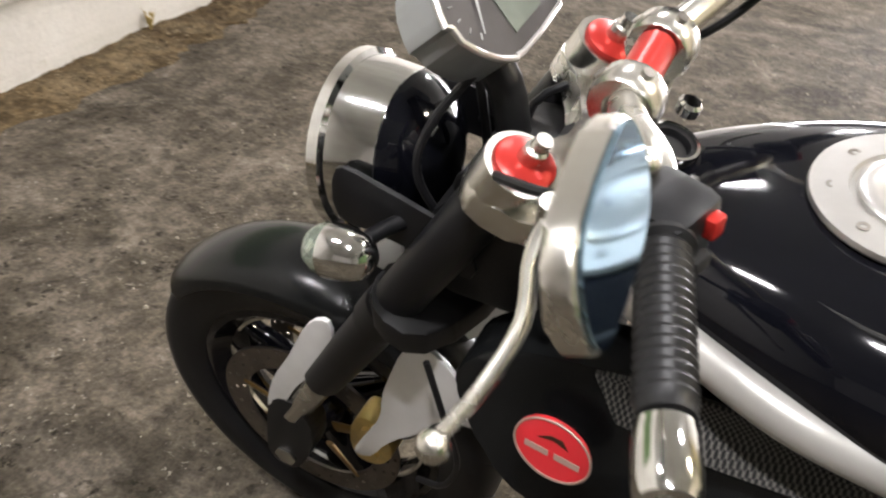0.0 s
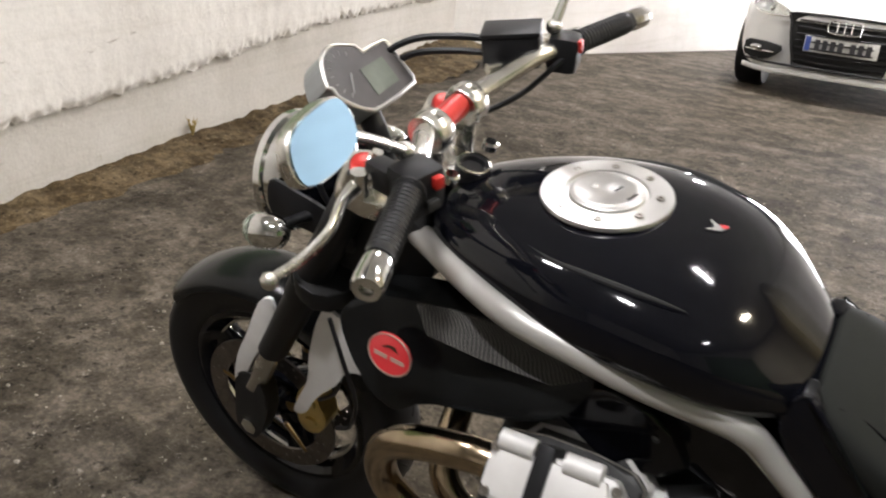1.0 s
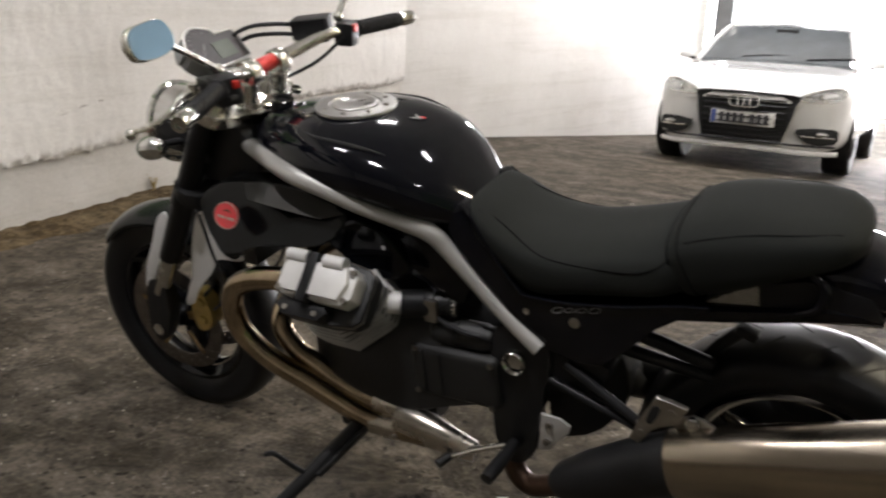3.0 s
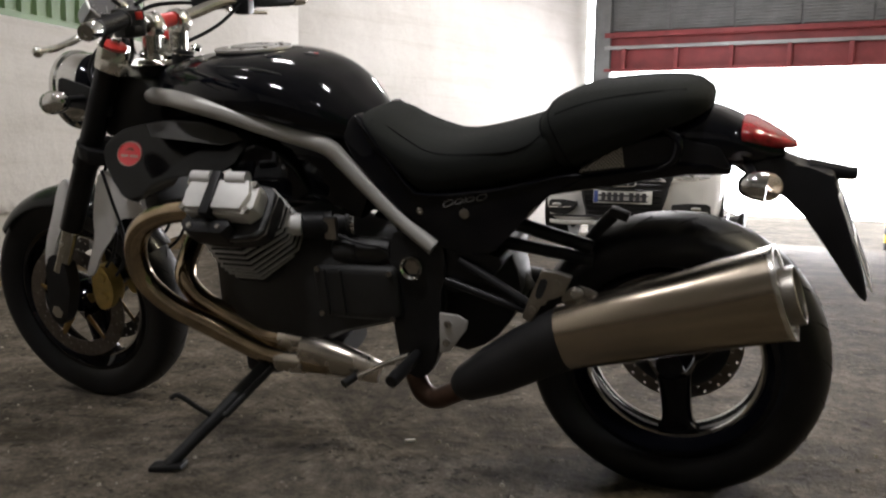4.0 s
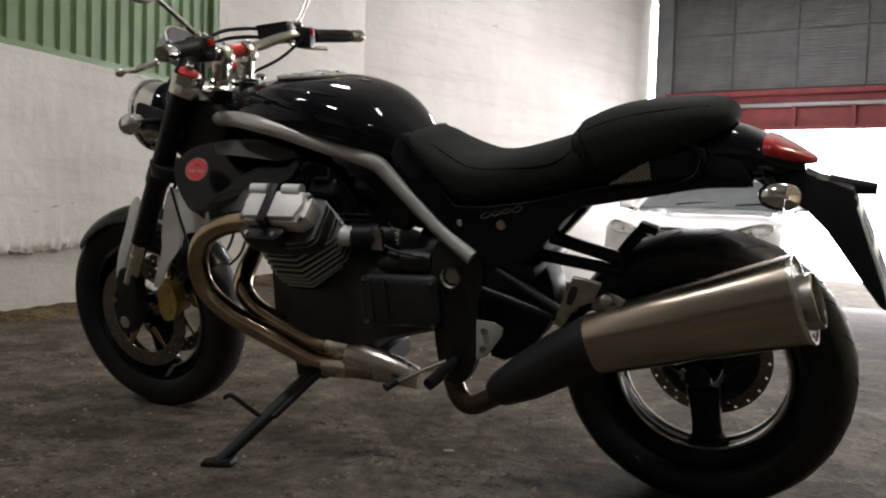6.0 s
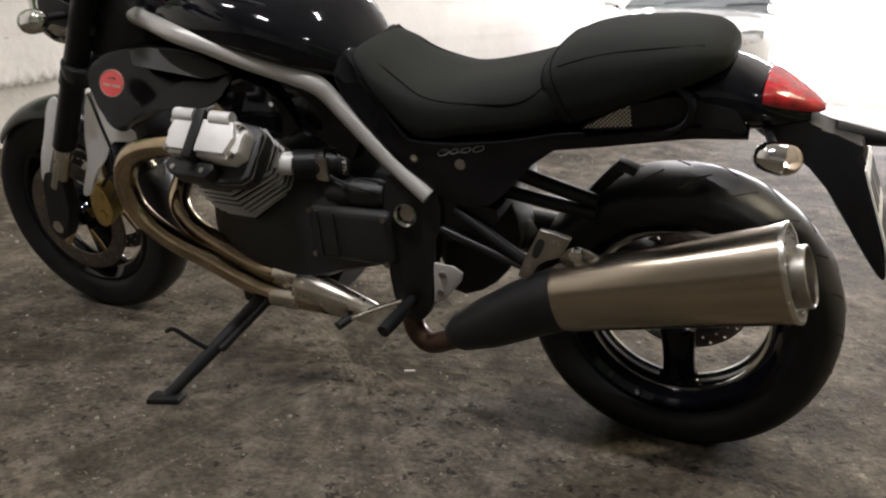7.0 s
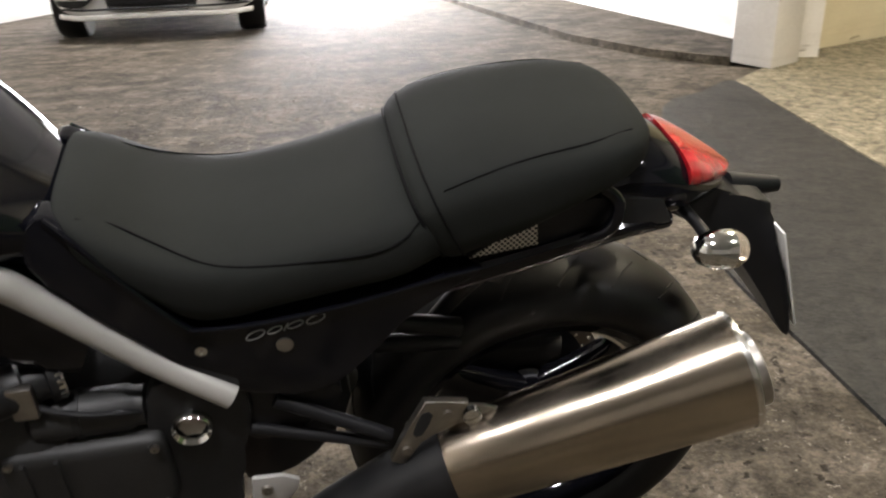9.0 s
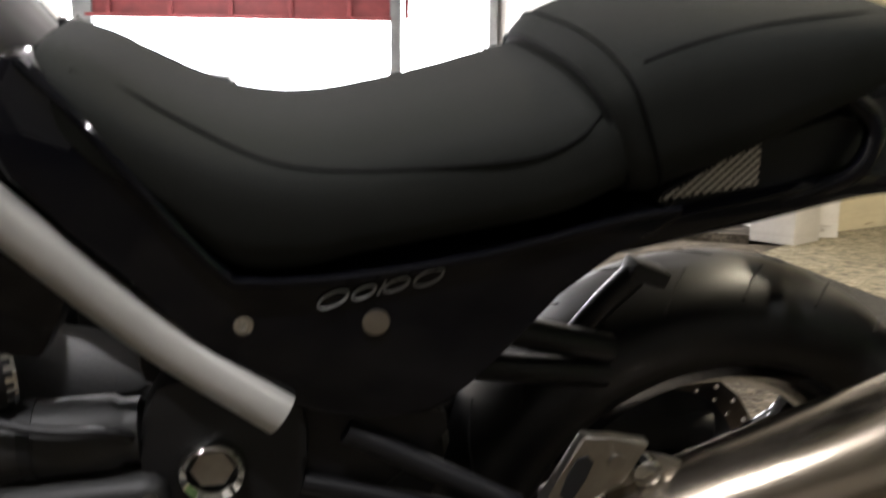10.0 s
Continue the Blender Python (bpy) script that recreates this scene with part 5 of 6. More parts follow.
# exhaust
EX = [(-0.215, -0.205, 0.650), (-0.265, -0.212, 0.655), (-0.340, -0.212, 0.638), (-0.402, -0.204, 0.600), (-0.436, -0.195, 0.540), (-0.430, -0.185, 0.466), (-0.370, -0.175, 0.404), (-0.275, -0.162, 0.355), (-0.18, -0.153, 0.310), (-0.13, -0.150, 0.293), (-0.06, -0.150, 0.286), (0.03, -0.150, 0.288)]
header_pipe = part("header_pipe", sweep(EX, 0.026, 18, 5), BRONZE, bike, "heat-tinted steel header pipe")
part("port_flange", lathe([(0.0265, 0), (0.035, 0), (0.037, 0.012), (0.035, 0.026), (0.0265, 0.026), (0.0265, 0)], (-0.205, -0.204, 0.649), (-1, -0.1, 0.1), 20), CAST, header_pipe)
second = part("header_pipe", sweep([(-0.25, 0.15, 0.61), (-0.345, 0.09, 0.592), (-0.386, 0.03, 0.560), (-0.386, -0.05, 0.514), (-0.376, -0.108, 0.460), (-0.340, -0.122, 0.415), (-0.272, -0.124, 0.376), (-0.17, -0.125, 0.334), (-0.11, -0.125, 0.327), (-0.04, -0.127, 0.324), (0.03, -0.135, 0.305)], 0.025, 18, 5), BRONZE, bike, "heat-tinted steel header pipe")
for pipe, at, y in ((header_pipe, (-0.075, -0.150, 0.285), 0), (second, (-0.075, -0.125, 0.327), 0)):
    part("pipe_clamp", lathe([(0.0255, -0.035), (0.0285, -0.035), (0.0285, 0.035), (0.0255, 0.035), (0.0255, -0.035)], at, (1, 0, 0.02), 20), PIPE_STEEL, pipe, "steel sleeve joint")
    part("clamp_screw", ball((at[0] + 0.035, at[1] - 0.026, at[2]), 0.006, 8), STEEL, pipe)
part("collector", sweep([(-0.045, -0.138, 0.306), (0.02, -0.14, 0.298), (0.08, -0.142, 0.288), (0.14, -0.135, 0.27)], [0.045, 0.045, 0.037, 0.027], 18, 4, 0.8), PIPE_STEEL, bike, "stained steel exhaust collector")
part("link_pipe", sweep([(0.195, -0.085, 0.310), (0.214, -0.105, 0.262), (0.235, -0.118, 0.228), (0.270, -0.128, 0.220), (0.32, -0.140, 0.248), (0.40, -0.152, 0.295)], 0.0235, 16, 5), RUSTY, bike, "brown scorched link pipe")
part("exhaust_box", body([(-0.19, 0.10, 0.30, 0.27, 0.235), (-0.12, 0.12, 0.305, 0.27, 0.23), (-0.05, 0.11, 0.30, 0.265, 0.23), (-0.01, 0.07, 0.285, 0.26, 0.235)], 3), MATT, bike, "black exhaust box").matrix_basis = pose(0.0, 0.03, 0)


def oval_tube(stations, n=40):
    """Rings of (centre, half height, half width) square to the line between the first and last."""
    a, b = Vector(stations[0][0]), Vector(stations[-1][0])
    d = (b - a).normalized()
    side = Vector((0, 1, 0)) - d * d.y
    side.normalize()
    up = d.cross(side)
    if up.z < 0:
        up = -up
    return loft([[Vector(c) + up * h * math.copysign(abs(math.sin(t)) ** 0.9, math.sin(t)) + side * w * math.copysign(abs(math.cos(t)) ** 0.9, math.cos(t)) for t in (2 * math.pi * k / n for k in range(n))] for c, h, w in stations]), d, up


F0, F1 = Vector((0.574, -0.160, 0.414)), Vector((0.970, -0.167, 0.541))
at_f = lambda t: F0 + (F1 - F0) * t
can_bm, can_d, can_up = oval_tube([(at_f(0.0), 0.064, 0.056), (at_f(0.02), 0.067, 0.058), (at_f(0.5), 0.076, 0.065), (at_f(0.98), 0.0855, 0.072), (at_f(1.0), 0.0858, 0.0725)])
can = part("silencer", can_bm, BRUSHED, bike, "brushed titanium-coloured tapered silencer")
rim_bm, _, _ = oval_tube([(at_f(0.992), 0.0866, 0.0734), (at_f(1.008), 0.0874, 0.0742), (at_f(1.014), 0.0862, 0.073), (at_f(1.014), 0.081, 0.069), (at_f(0.998), 0.080, 0.068)])
part("rim_band", rim_bm, ALLOY, can, "bright rim band")
plate_bm, _, _ = oval_tube([(at_f(0.995), 0.081, 0.069), (at_f(1.004), 0.080, 0.068)])
part("end_plate", plate_bm, STEEL, can)
tip_c = at_f(1.0) - can_up * 0.008
part("outlet", lathe([(0.052, 0.0), (0.053, 0.012), (0.053, 0.026), (0.050, 0.028), (0.048, 0.026), (0.047, 0.006), (0.0, 0.006)], tip_c, can_d, 28), STEEL, can, "polished outlet pipe")
for k in range(10):
    a = 2 * math.pi * k / 10
    part("rivet", ball(tuple(at_f(1.006) + can_up * 0.070 * math.sin(a) + Vector((0, 1, 0)) * 0.058 * math.cos(a)), 0.0035, 8), CHROME, can)
front_bm, _, _ = oval_tube([((0.335, -0.145, 0.268), 0.028, 0.030), ((0.355, -0.147, 0.280), 0.040, 0.040), ((0.42, -0.151, 0.319), 0.053, 0.047), ((0.50, -0.155, 0.370), 0.059, 0.052), ((0.586, -0.160, 0.418), 0.063, 0.055)])
part("silencer_cone", front_bm, MATT, can, "matt black silencer front")
part("silencer_strap", prism(rounded([(0.565, 0.485), (0.60, 0.52), (0.66, 0.495), (0.70, 0.48), (0.64, 0.47)], 3), -0.150, -0.144, 0.002), STEEL, can, "steel silencer bracket")
part("silencer_bolt", lathe([(0.0, 0.0), (0.014, 0.0), (0.013, 0.010), (0.006, 0.013), (0.0, 0.013)], (0.600, -0.150, 0.506), (0, -1, 0.1), 16), CHROME, can)

# rider's seat and pillion
SEAT = [(0.128, 0.07, 0.838, 0.828, 0.800), (0.136, 0.102, 0.848, 0.826, 0.785), (0.17, 0.124, 0.838, 0.800, 0.760), (0.215, 0.132, 0.812, 0.772, 0.727), (0.262, 0.138, 0.795, 0.752, 0.684), (0.31, 0.140, 0.789, 0.744, 0.682), (0.36, 0.141, 0.794, 0.746, 0.696), (0.44, 0.142, 0.813, 0.760, 0.711), (0.51, 0.145, 0.833, 0.778, 0.725), (0.56, 0.135, 0.843, 0.79, 0.745)]
seat = part("rider_seat", body(SEAT, 5, 0.68, 0.5, 44), VINYL, bike, "dark grey vinyl rider seat")
PILLION = [(0.535, 0.118, 0.834, 0.80, 0.744), (0.540, 0.134, 0.843, 0.803, 0.738), (0.555, 0.1435, 0.856, 0.812, 0.738), (0.585, 0.147, 0.874, 0.824, 0.748), (0.62, 0.148, 0.887, 0.833, 0.758), (0.66, 0.147, 0.895, 0.842, 0.772), (0.73, 0.138, 0.900, 0.857, 0.802), (0.79, 0.116, 0.897, 0.862, 0.826), (0.822, 0.08, 0.882, 0.861, 0.842), (0.831, 0.045, 0.869, 0.859, 0.850)]


def slant(u, w):
    """The pillion's front leans forward at the top."""
    return u - 0.49 * (w - 0.80) * min(1.0, max(0.0, (0.72 - u) / 0.16))


cushion = body(PILLION, 6, 0.72, 0.5, 44)
for v in cushion.verts:
    v.co.x = slant(v.co.x, v.co.z)
pillion = part("pillion_seat", cushion, VINYL, bike, "dark grey vinyl pillion seat")


def hull_point(rows, u, w, s):
    """The outer side of a hull at u and height w."""
    table = spline(rows, 8)
    r = min(table, key=lambda q: abs(q[0] - u))
    _, half, top, edge, low = r
    k = (w - edge) / ((top - edge) if w >= edge else (edge - low))
    p = (0.68 if rows is SEAT else 0.72) if w >= edge else 0.5
    sn = min(0.999, abs(k)) ** (1 / p)
    return (u, s * (half * math.sqrt(max(0.0, 1 - sn * sn)) ** p + 0.0005), w)


for s in (-1, 1):
    part("seam", sweep([hull_point(SEAT, u, w, s) for u, w in ((0.158, 0.834), (0.19, 0.820), (0.235, 0.797), (0.285, 0.777), (0.335, 0.771), (0.41, 0.775), (0.475, 0.783), (0.51, 0.797), (0.53, 0.813))], 0.0014, 6, 4), PIPING, seat, "dark stitched seam")
    part("seam", sweep([(slant(p[0], p[2]), p[1], p[2]) for p in (hull_point(PILLION, u + 0.02, w, s) for u, w in ((0.56, 0.852), (0.60, 0.867), (0.65, 0.880), (0.71, 0.888), (0.77, 0.889)))], 0.0014, 6, 4), PIPING, pillion, "dark stitched seam")
for u, half, top, edge, low, thick in ((0.5395, 0.1355, 0.8435, 0.803, 0.737, 0.0022), (0.566, 0.1462, 0.8645, 0.817, 0.740, 0.0016)):
    ring = cross_section(u, half, top, edge, low, 0.72, 0.5, 60)
    part("seat_fold", sweep([(slant(u, p.z), p.y, p.z) for p in ring[-7:] + ring[:38]], thick, 6, 1), PIPING, pillion, "stitched fold between the seats")

# side panels, tail
side_line = rounded([(0.165, 0.806), (0.205, 0.755), (0.262, 0.686), (0.345, 0.690), (0.45, 0.705), (0.555, 0.730), (0.61, 0.738), (0.585, 0.716), (0.535, 0.694), (0.486, 0.638), (0.443, 0.592), (0.410, 0.566), (0.33, 0.57), (0.27, 0.60), (0.19, 0.69), (0.118, 0.765), (0.098, 0.815), (0.118, 0.845), (0.140, 0.838)], 2)
for s in (-1, 1):
    sp = part("side_panel", prism(side_line, 0.07 * s, lambda a, b: s * (0.126 + 0.01 * math.sin(3 * (a - 0.1)) - 0.35 * max(0.0, b - 0.78)), 0.006, seg=3), PAINT, bike, "gloss black side panel")
    part("panel_lip", sweep([(0.128, 0.108 * s, 0.842), (0.165, 0.122 * s, 0.806), (0.205, 0.131 * s, 0.755), (0.252, 0.1335 * s, 0.697), (0.275, 0.134 * s, 0.688), (0.345, 0.135 * s, 0.690), (0.45, 0.1355 * s, 0.705), (0.555, 0.136 * s, 0.730), (0.605, 0.134 * s, 0.737)], 0.0038, 8, 6), PAINT, sp)
    part("panel_screw", lathe([(0.0, 0.0), (0.0075, 0.0), (0.0075, 0.003), (0.003, 0.004), (0.0, 0.002)], (0.267, s * 0.128, 0.652), (0, s, 0), 12), CHROME, sp)
    part("seat_lock", lathe([(0.0, 0.0), (0.0105, 0.0), (0.0105, 0.003), (0.008, 0.004), (0.0, 0.003)], (0.366, s * 0.132, 0.651), (0, s, 0), 18), STEEL, sp)
    if s < 0:
        # a silver mark kept to plain slanted rings and a stroke
        wm = lambda a, b: (0.329 + 0.77 * a + 0.45 * b, -0.1345, 0.6645 + 0.85 * b + 0.16 * a)
        for a, wide, high in ((0.0, 0.014, 0.008), (0.030, 0.011, 0.006), (0.062, 0.012, 0.006), (0.094, 0.014, 0.0075)):
            part("mark_ring", sweep([wm(a + wide * math.cos(t), 0.009 + high * math.sin(t)) for t in (2 * math.pi * k / 20 for k in range(21))], 0.0008, 6, 1), SCRIPT, sp)
        part("mark_stroke", sweep([wm(0.047, 0.003), wm(0.047, 0.016)], 0.0009, 6, 1), SCRIPT, sp)
part("side_cover_low", prism(rounded([(0.30, 0.575), (0.43, 0.555), (0.40, 0.50), (0.33, 0.47), (0.29, 0.50)], 3), -0.118, 0.118, 0.006), PLASTIC, bike, "black plastic lower cover")
tail = part("tail", body([(0.60, 0.10, 0.80, 0.765, 0.732), (0.70, 0.098, 0.812, 0.77, 0.735), (0.78, 0.094, 0.845, 0.78, 0.735), (0.83, 0.092, 0.845, 0.785, 0.735), (0.885, 0.084, 0.822, 0.782, 0.738), (0.93, 0.06, 0.79, 0.768, 0.748), (0.96, 0.035, 0.772, 0.762, 0.752)], 5, 0.75, 0.7, 36), PAINT, bike, "gloss black tail cowl")
part("tail_lamp", body([(0.886, 0.0842, 0.825, 0.803, 0.783), (0.905, 0.0775, 0.819, 0.799, 0.779), (0.935, 0.058, 0.804, 0.789, 0.771), (0.965, 0.032, 0.787, 0.777, 0.766), (0.980, 0.012, 0.777, 0.772, 0.767)], 4, 0.75, 0.7, 32), TAILRED, tail, "red tail lamp lens")
for s in (-1, 1):
    part("tail_grille", prism([(0.596, 0.738), (0.640, 0.766), (0.678, 0.788), (0.682, 0.750)], 0.108 * s, 0.1135 * s, 0), PALE_MESH, tail, "perforated grey vent")
    part("tail_side", prism([(0.575, 0.705), (0.60, 0.745), (0.66, 0.782), (0.75, 0.806), (0.85, 0.785), (0.87, 0.745), (0.78, 0.738), (0.67, 0.722)], 0.06 * s, lambda a, b: s * (0.112 - 0.16 * max(0.0, a - 0.72)), 0.004), PLASTIC, tail, "black plastic side of the tail")
    part("grab_loop", sweep([(0.755, 0.104 * s, 0.822), (0.780, 0.112 * s, 0.80), (0.774, 0.114 * s, 0.765), (0.745, 0.107 * s, 0.745), (0.70, 0.110 * s, 0.735)], 0.009, 10, 4), PAINT, tail)
    part("seat_rail", sweep([(0.36, 0.112 * s, 0.672), (0.55, 0.119 * s, 0.709), (0.67, 0.112 * s, 0.728), (0.78, 0.098 * s, 0.744), (0.87, 0.078 * s, 0.742)], [0.015, 0.0165, 0.0155, 0.0145, 0.012], 8, 5, 0.7), PAINT, bike, "gloss black seat rail")
holder = part("plate_holder", prism(rounded([(0.855, 0.745), (0.95, 0.757), (1.00, 0.732), (1.045, 0.722), (1.05, 0.692), (1.075, 0.62), (1.112, 0.510), (1.098, 0.506), (1.048, 0.582), (1.0, 0.648), (0.93, 0.706)], 2), lambda a, b: -0.034 - 0.040 * min(1.0, max(0.0, (0.70 - b) / 0.09)), lambda a, b: 0.034 + 0.050 * min(1.0, max(0.0, (0.70 - b) / 0.09)), 0.005), PLASTIC, bike, "black plastic number plate holder")
part("plate_light", sweep([(1.0, 0.02, 0.722), (1.04, 0.022, 0.717), (1.085, 0.023, 0.713)], [0.020, 0.016, 0.0115], 14, 2), PLASTIC, holder, "black plate light stem")
pt = lambda a, b, d: (1.048 + 0.372 * b + d, a, 0.690 - b + 0.37 * d)
plate_ob = part("number_plate", prism(rounded([(-0.070, 0.0), (0.066, 0.0), (0.066, 0.175), (-0.070, 0.175)], 1), 0.004, 0.007, 0.001, pt), PLATE, bike, "white number plate")
for a0, a1, b0, b1 in ((-0.06, -0.045, 0.02, 0.075), (-0.03, -0.005, 0.02, 0.075), (0.01, 0.035, 0.02, 0.075), (0.042, 0.060, 0.02, 0.075), (-0.05, -0.022, 0.10, 0.155), (-0.01, 0.018, 0.10, 0.155), (0.03, 0.058, 0.10, 0.155)):
    part("plate_bar", prism([(a0, b0), (a1, b0), (a1, b1), (a0, b1)], 0.0072, 0.0082, 0, pt), INK, plate_ob)

# swing arm, stays, brackets
part("frame_plate", prism(rounded([(0.20, 0.60), (0.295, 0.60), (0.315, 0.53), (0.29, 0.44), (0.285, 0.34), (0.255, 0.275), (0.205, 0.27), (0.185, 0.36), (0.185, 0.50)], 3), -0.128, -0.095, 0.008), MATT, bike, "black frame plate")
part("frame_plate", prism(rounded([(0.20, 0.60), (0.295, 0.60), (0.315, 0.53), (0.29, 0.44), (0.285, 0.34), (0.255, 0.275), (0.205, 0.27), (0.185, 0.36), (0.185, 0.50)], 3), 0.095, 0.128, 0.008), MATT, bike, "black frame plate")
part("pivot_ring", lathe([(0.020, -0.004), (0.0265, -0.004), (0.0275, 0.004), (0.0245, 0.009), (0.020, 0.004), (0.020, -0.004)], (0.239, -0.131, 0.527), (0, -1, 0), 30), CHROME, bike, "chrome pivot ring")
part("pivot_bolt", lathe([(0.0, -0.004), (0.0195, -0.004), (0.017, 0.0), (0.0, 0.0)], (0.239, -0.131, 0.527), (0, -1, 0), 6), STEEL, bike)
arm = part("swing_arm", sweep([(0.26, 0.02, 0.44), (0.40, 0.07, 0.42), (0.58, 0.115, 0.375), (0.72, 0.12, 0.335), (0.80, 0.11, 0.314)], [0.06, 0.06, 0.062, 0.07, 0.08], 16, 4, 0.6), MATT, bike, "black single-sided swing arm")
part("final_drive", lathe([(0.0, -0.05), (0.07, -0.05), (0.105, -0.03), (0.125, 0.0), (0.12, 0.03), (0.07, 0.055), (0.0, 0.06)], (REAR.x, REAR.y + 0.085, REAR.z), (0, 1, 0), 30), MATT, arm)
for a, b, r in (((0.37, -0.06, 0.634), (0.605, -0.04, 0.563), 0.015), ((0.36, -0.06, 0.580), (0.605, -0.04, 0.537), 0.014), ((0.345, -0.122, 0.548), (0.492, -0.138, 0.470), 0.010), ((0.31, -0.12, 0.50), (0.49, -0.135, 0.452), 0.009)):
    part("stay_rod", sweep([a, b], r, 10, 1), PLASTIC, bike, "black stay rod")
part("rear_cover", prism(rounded([(0.285, 0.31), (0.28, 0.45), (0.29, 0.60), (0.39, 0.60), (0.43, 0.54), (0.45, 0.46), (0.42, 0.38), (0.36, 0.32)], 2), -0.045, 0.045, 0.006), MATT, bike, "black cover ahead of the rear wheel")
part("undertray", prism([(0.40, 0.66), (0.42, 0.725), (0.70, 0.742), (0.68, 0.722), (0.56, 0.708), (0.47, 0.672)], -0.07, 0.07, 0.004), MATT, bike, "black tray under the seat")
part("shock_absorber", sweep([(0.31, 0.0, 0.64), (0.43, 0.01, 0.43)], 0.04, 16, 1), MATT, bike)
part("battery_box", block((0.24, 0.16, 0.16), bevel=0.02, m=pose(0.30, 0, 0.65)), MATT, bike)
fb = part("footrest_plate", prism([(0.304, 0.438), (0.345, 0.436), (0.366, 0.424), (0.362, 0.405), (0.322, 0.352), (0.298, 0.345)], -0.155, -0.148, 0.002), FIN, bike, "silver footrest plate")
for u, w in ((0.322, 0.415), (0.316, 0.372)):
    part("plate_bolt", lathe([(0.0, 0.0), (0.008, 0.0), (0.008, 0.005), (0.004, 0.005), (0.004, 0.002), (0.0, 0.002)], (u, -0.155, w), (0, -1, 0), 14), STEEL, fb)
pb_ob = part("pillion_bracket", prism([(0.533, 0.556), (0.560, 0.551), (0.593, 0.544), (0.574, 0.504), (0.545, 0.492), (0.527, 0.482), (0.507, 0.439), (0.488, 0.450), (0.501, 0.484), (0.515, 0.515)], -0.168, -0.156, 0.003), STEEL, bike, "silver pillion footrest bracket")
for u, w in ((0.564, 0.530), (0.510, 0.470)):
    part("bracket_bolt", lathe([(0.0, 0.0), (0.007, 0.0), (0.007, 0.004), (0.0, 0.004)], (u, -0.168, w), (0, -1, 0), 12), STEEL, pb_ob)
part("bracket_slot", prism(rounded([(0.530, 0.535), (0.544, 0.531), (0.530, 0.496), (0.518, 0.500)], 2), -0.1695, -0.1675, 0), DARK, pb_ob)
part("pillion_peg", sweep([(0.520, -0.135, 0.475), (0.535, -0.15, 0.50), (0.55, -0.158, 0.53)], 0.010, 10, 3), STEEL, pb_ob)
part("footrest", sweep([(0.235, -0.13, 0.325), (0.228, -0.20, 0.318), (0.222, -0.245, 0.312)], [0.012, 0.015, 0.014], 12, 3), RUBBER, bike, "black rubber footrest")
gl = part("gear_lever", sweep([(0.225, -0.155, 0.333), (0.17, -0.165, 0.310), (0.12, -0.172, 0.284), (0.098, -0.178, 0.276)], [0.007, 0.006, 0.006, 0.007], 10, 4), ALLOY, bike, "alloy gear lever")
part("lever_rod", sweep([(0.23, -0.14, 0.315), (0.15, -0.15, 0.297), (0.115, -0.155, 0.283)], 0.004, 8, 2), ALLOY, gl)
part("toe_peg", sweep([(0.10, -0.175, 0.278), (0.085, -0.205, 0.27)], 0.010, 10, 1), RUBBER, gl)

# side stand
foot_uv = Matrix(bike.matrix_basis).inverted() @ Vector((-0.238, -0.388, 0.008))
piv = Vector((-0.150, -0.135, 0.262))
stand = part("side_stand", sweep([tuple(piv), tuple(piv.lerp(foot_uv, 0.5)), tuple(foot_uv)], [0.021, 0.017, 0.015], 12, 3, 0.8), MATT, bike, "black steel side stand")
part("stand_foot", block((0.075, 0.05, 0.012), bevel=0.004, m=Matrix.Translation(foot_uv) @ pose(0, 0, 0, -12.4, 0, 20)), MATT, stand)
t0 = piv.lerp(foot_uv, 0.55)
part("stand_tang", sweep([tuple(t0), tuple(t0 + Vector((-0.03, -0.02, 0.035))), tuple(t0 + Vector((-0.062, -0.035, 0.068))), tuple(t0 + Vector((-0.082, -0.04, 0.062)))], 0.006, 8, 4), MATT, stand)
part("stand_bracket", block((0.09, 0.06, 0.07), bevel=0.01, m=pose(-0.165, -0.115, 0.275)), MATT, stand)
part("stand_spring", sweep([tuple(piv + Vector((0.03, -0.01, 0.01))), tuple(piv.lerp(foot_uv, 0.5) + Vector((0.02, -0.01, 0)))], 0.008, 8, 1), MATT, stand)


# ---- the parked car ----
car = empty("car", pose(-1.07, 6.28, -0.208, -4.27, 0, 4.5) @ Matrix.Diagonal((1.06, 1.13, 1.12, 1.0)), "white compact hatchback parked at the exit, nose inwards", "car")
# local: x across, y back from the bumper, z up
def car_ring(y, half, sill, belt, top, lower=0.0, n=40, p=0.35, crown=0.0):
    """A ring across the car: full sides, gently arched lid."""
    out = []
    for k in range(n):
        a = 2 * math.pi * k / n
        c, s = math.cos(a), math.sin(a)
        x = half * math.copysign(abs(c) ** p, c)
        z = belt + (top - belt) * abs(s) ** 0.8 if s >= 0 else belt - (belt - sill) * abs(s) ** 0.35
        out.append(Vector((x, y + crown * (x / half) ** 2, z)))
    return out


def hull(rows, crown_front=0.0):
    return loft([car_ring(*(float(x) for x in r[:5]), crown=float(r[5])) for r in spline(rows, 4)])


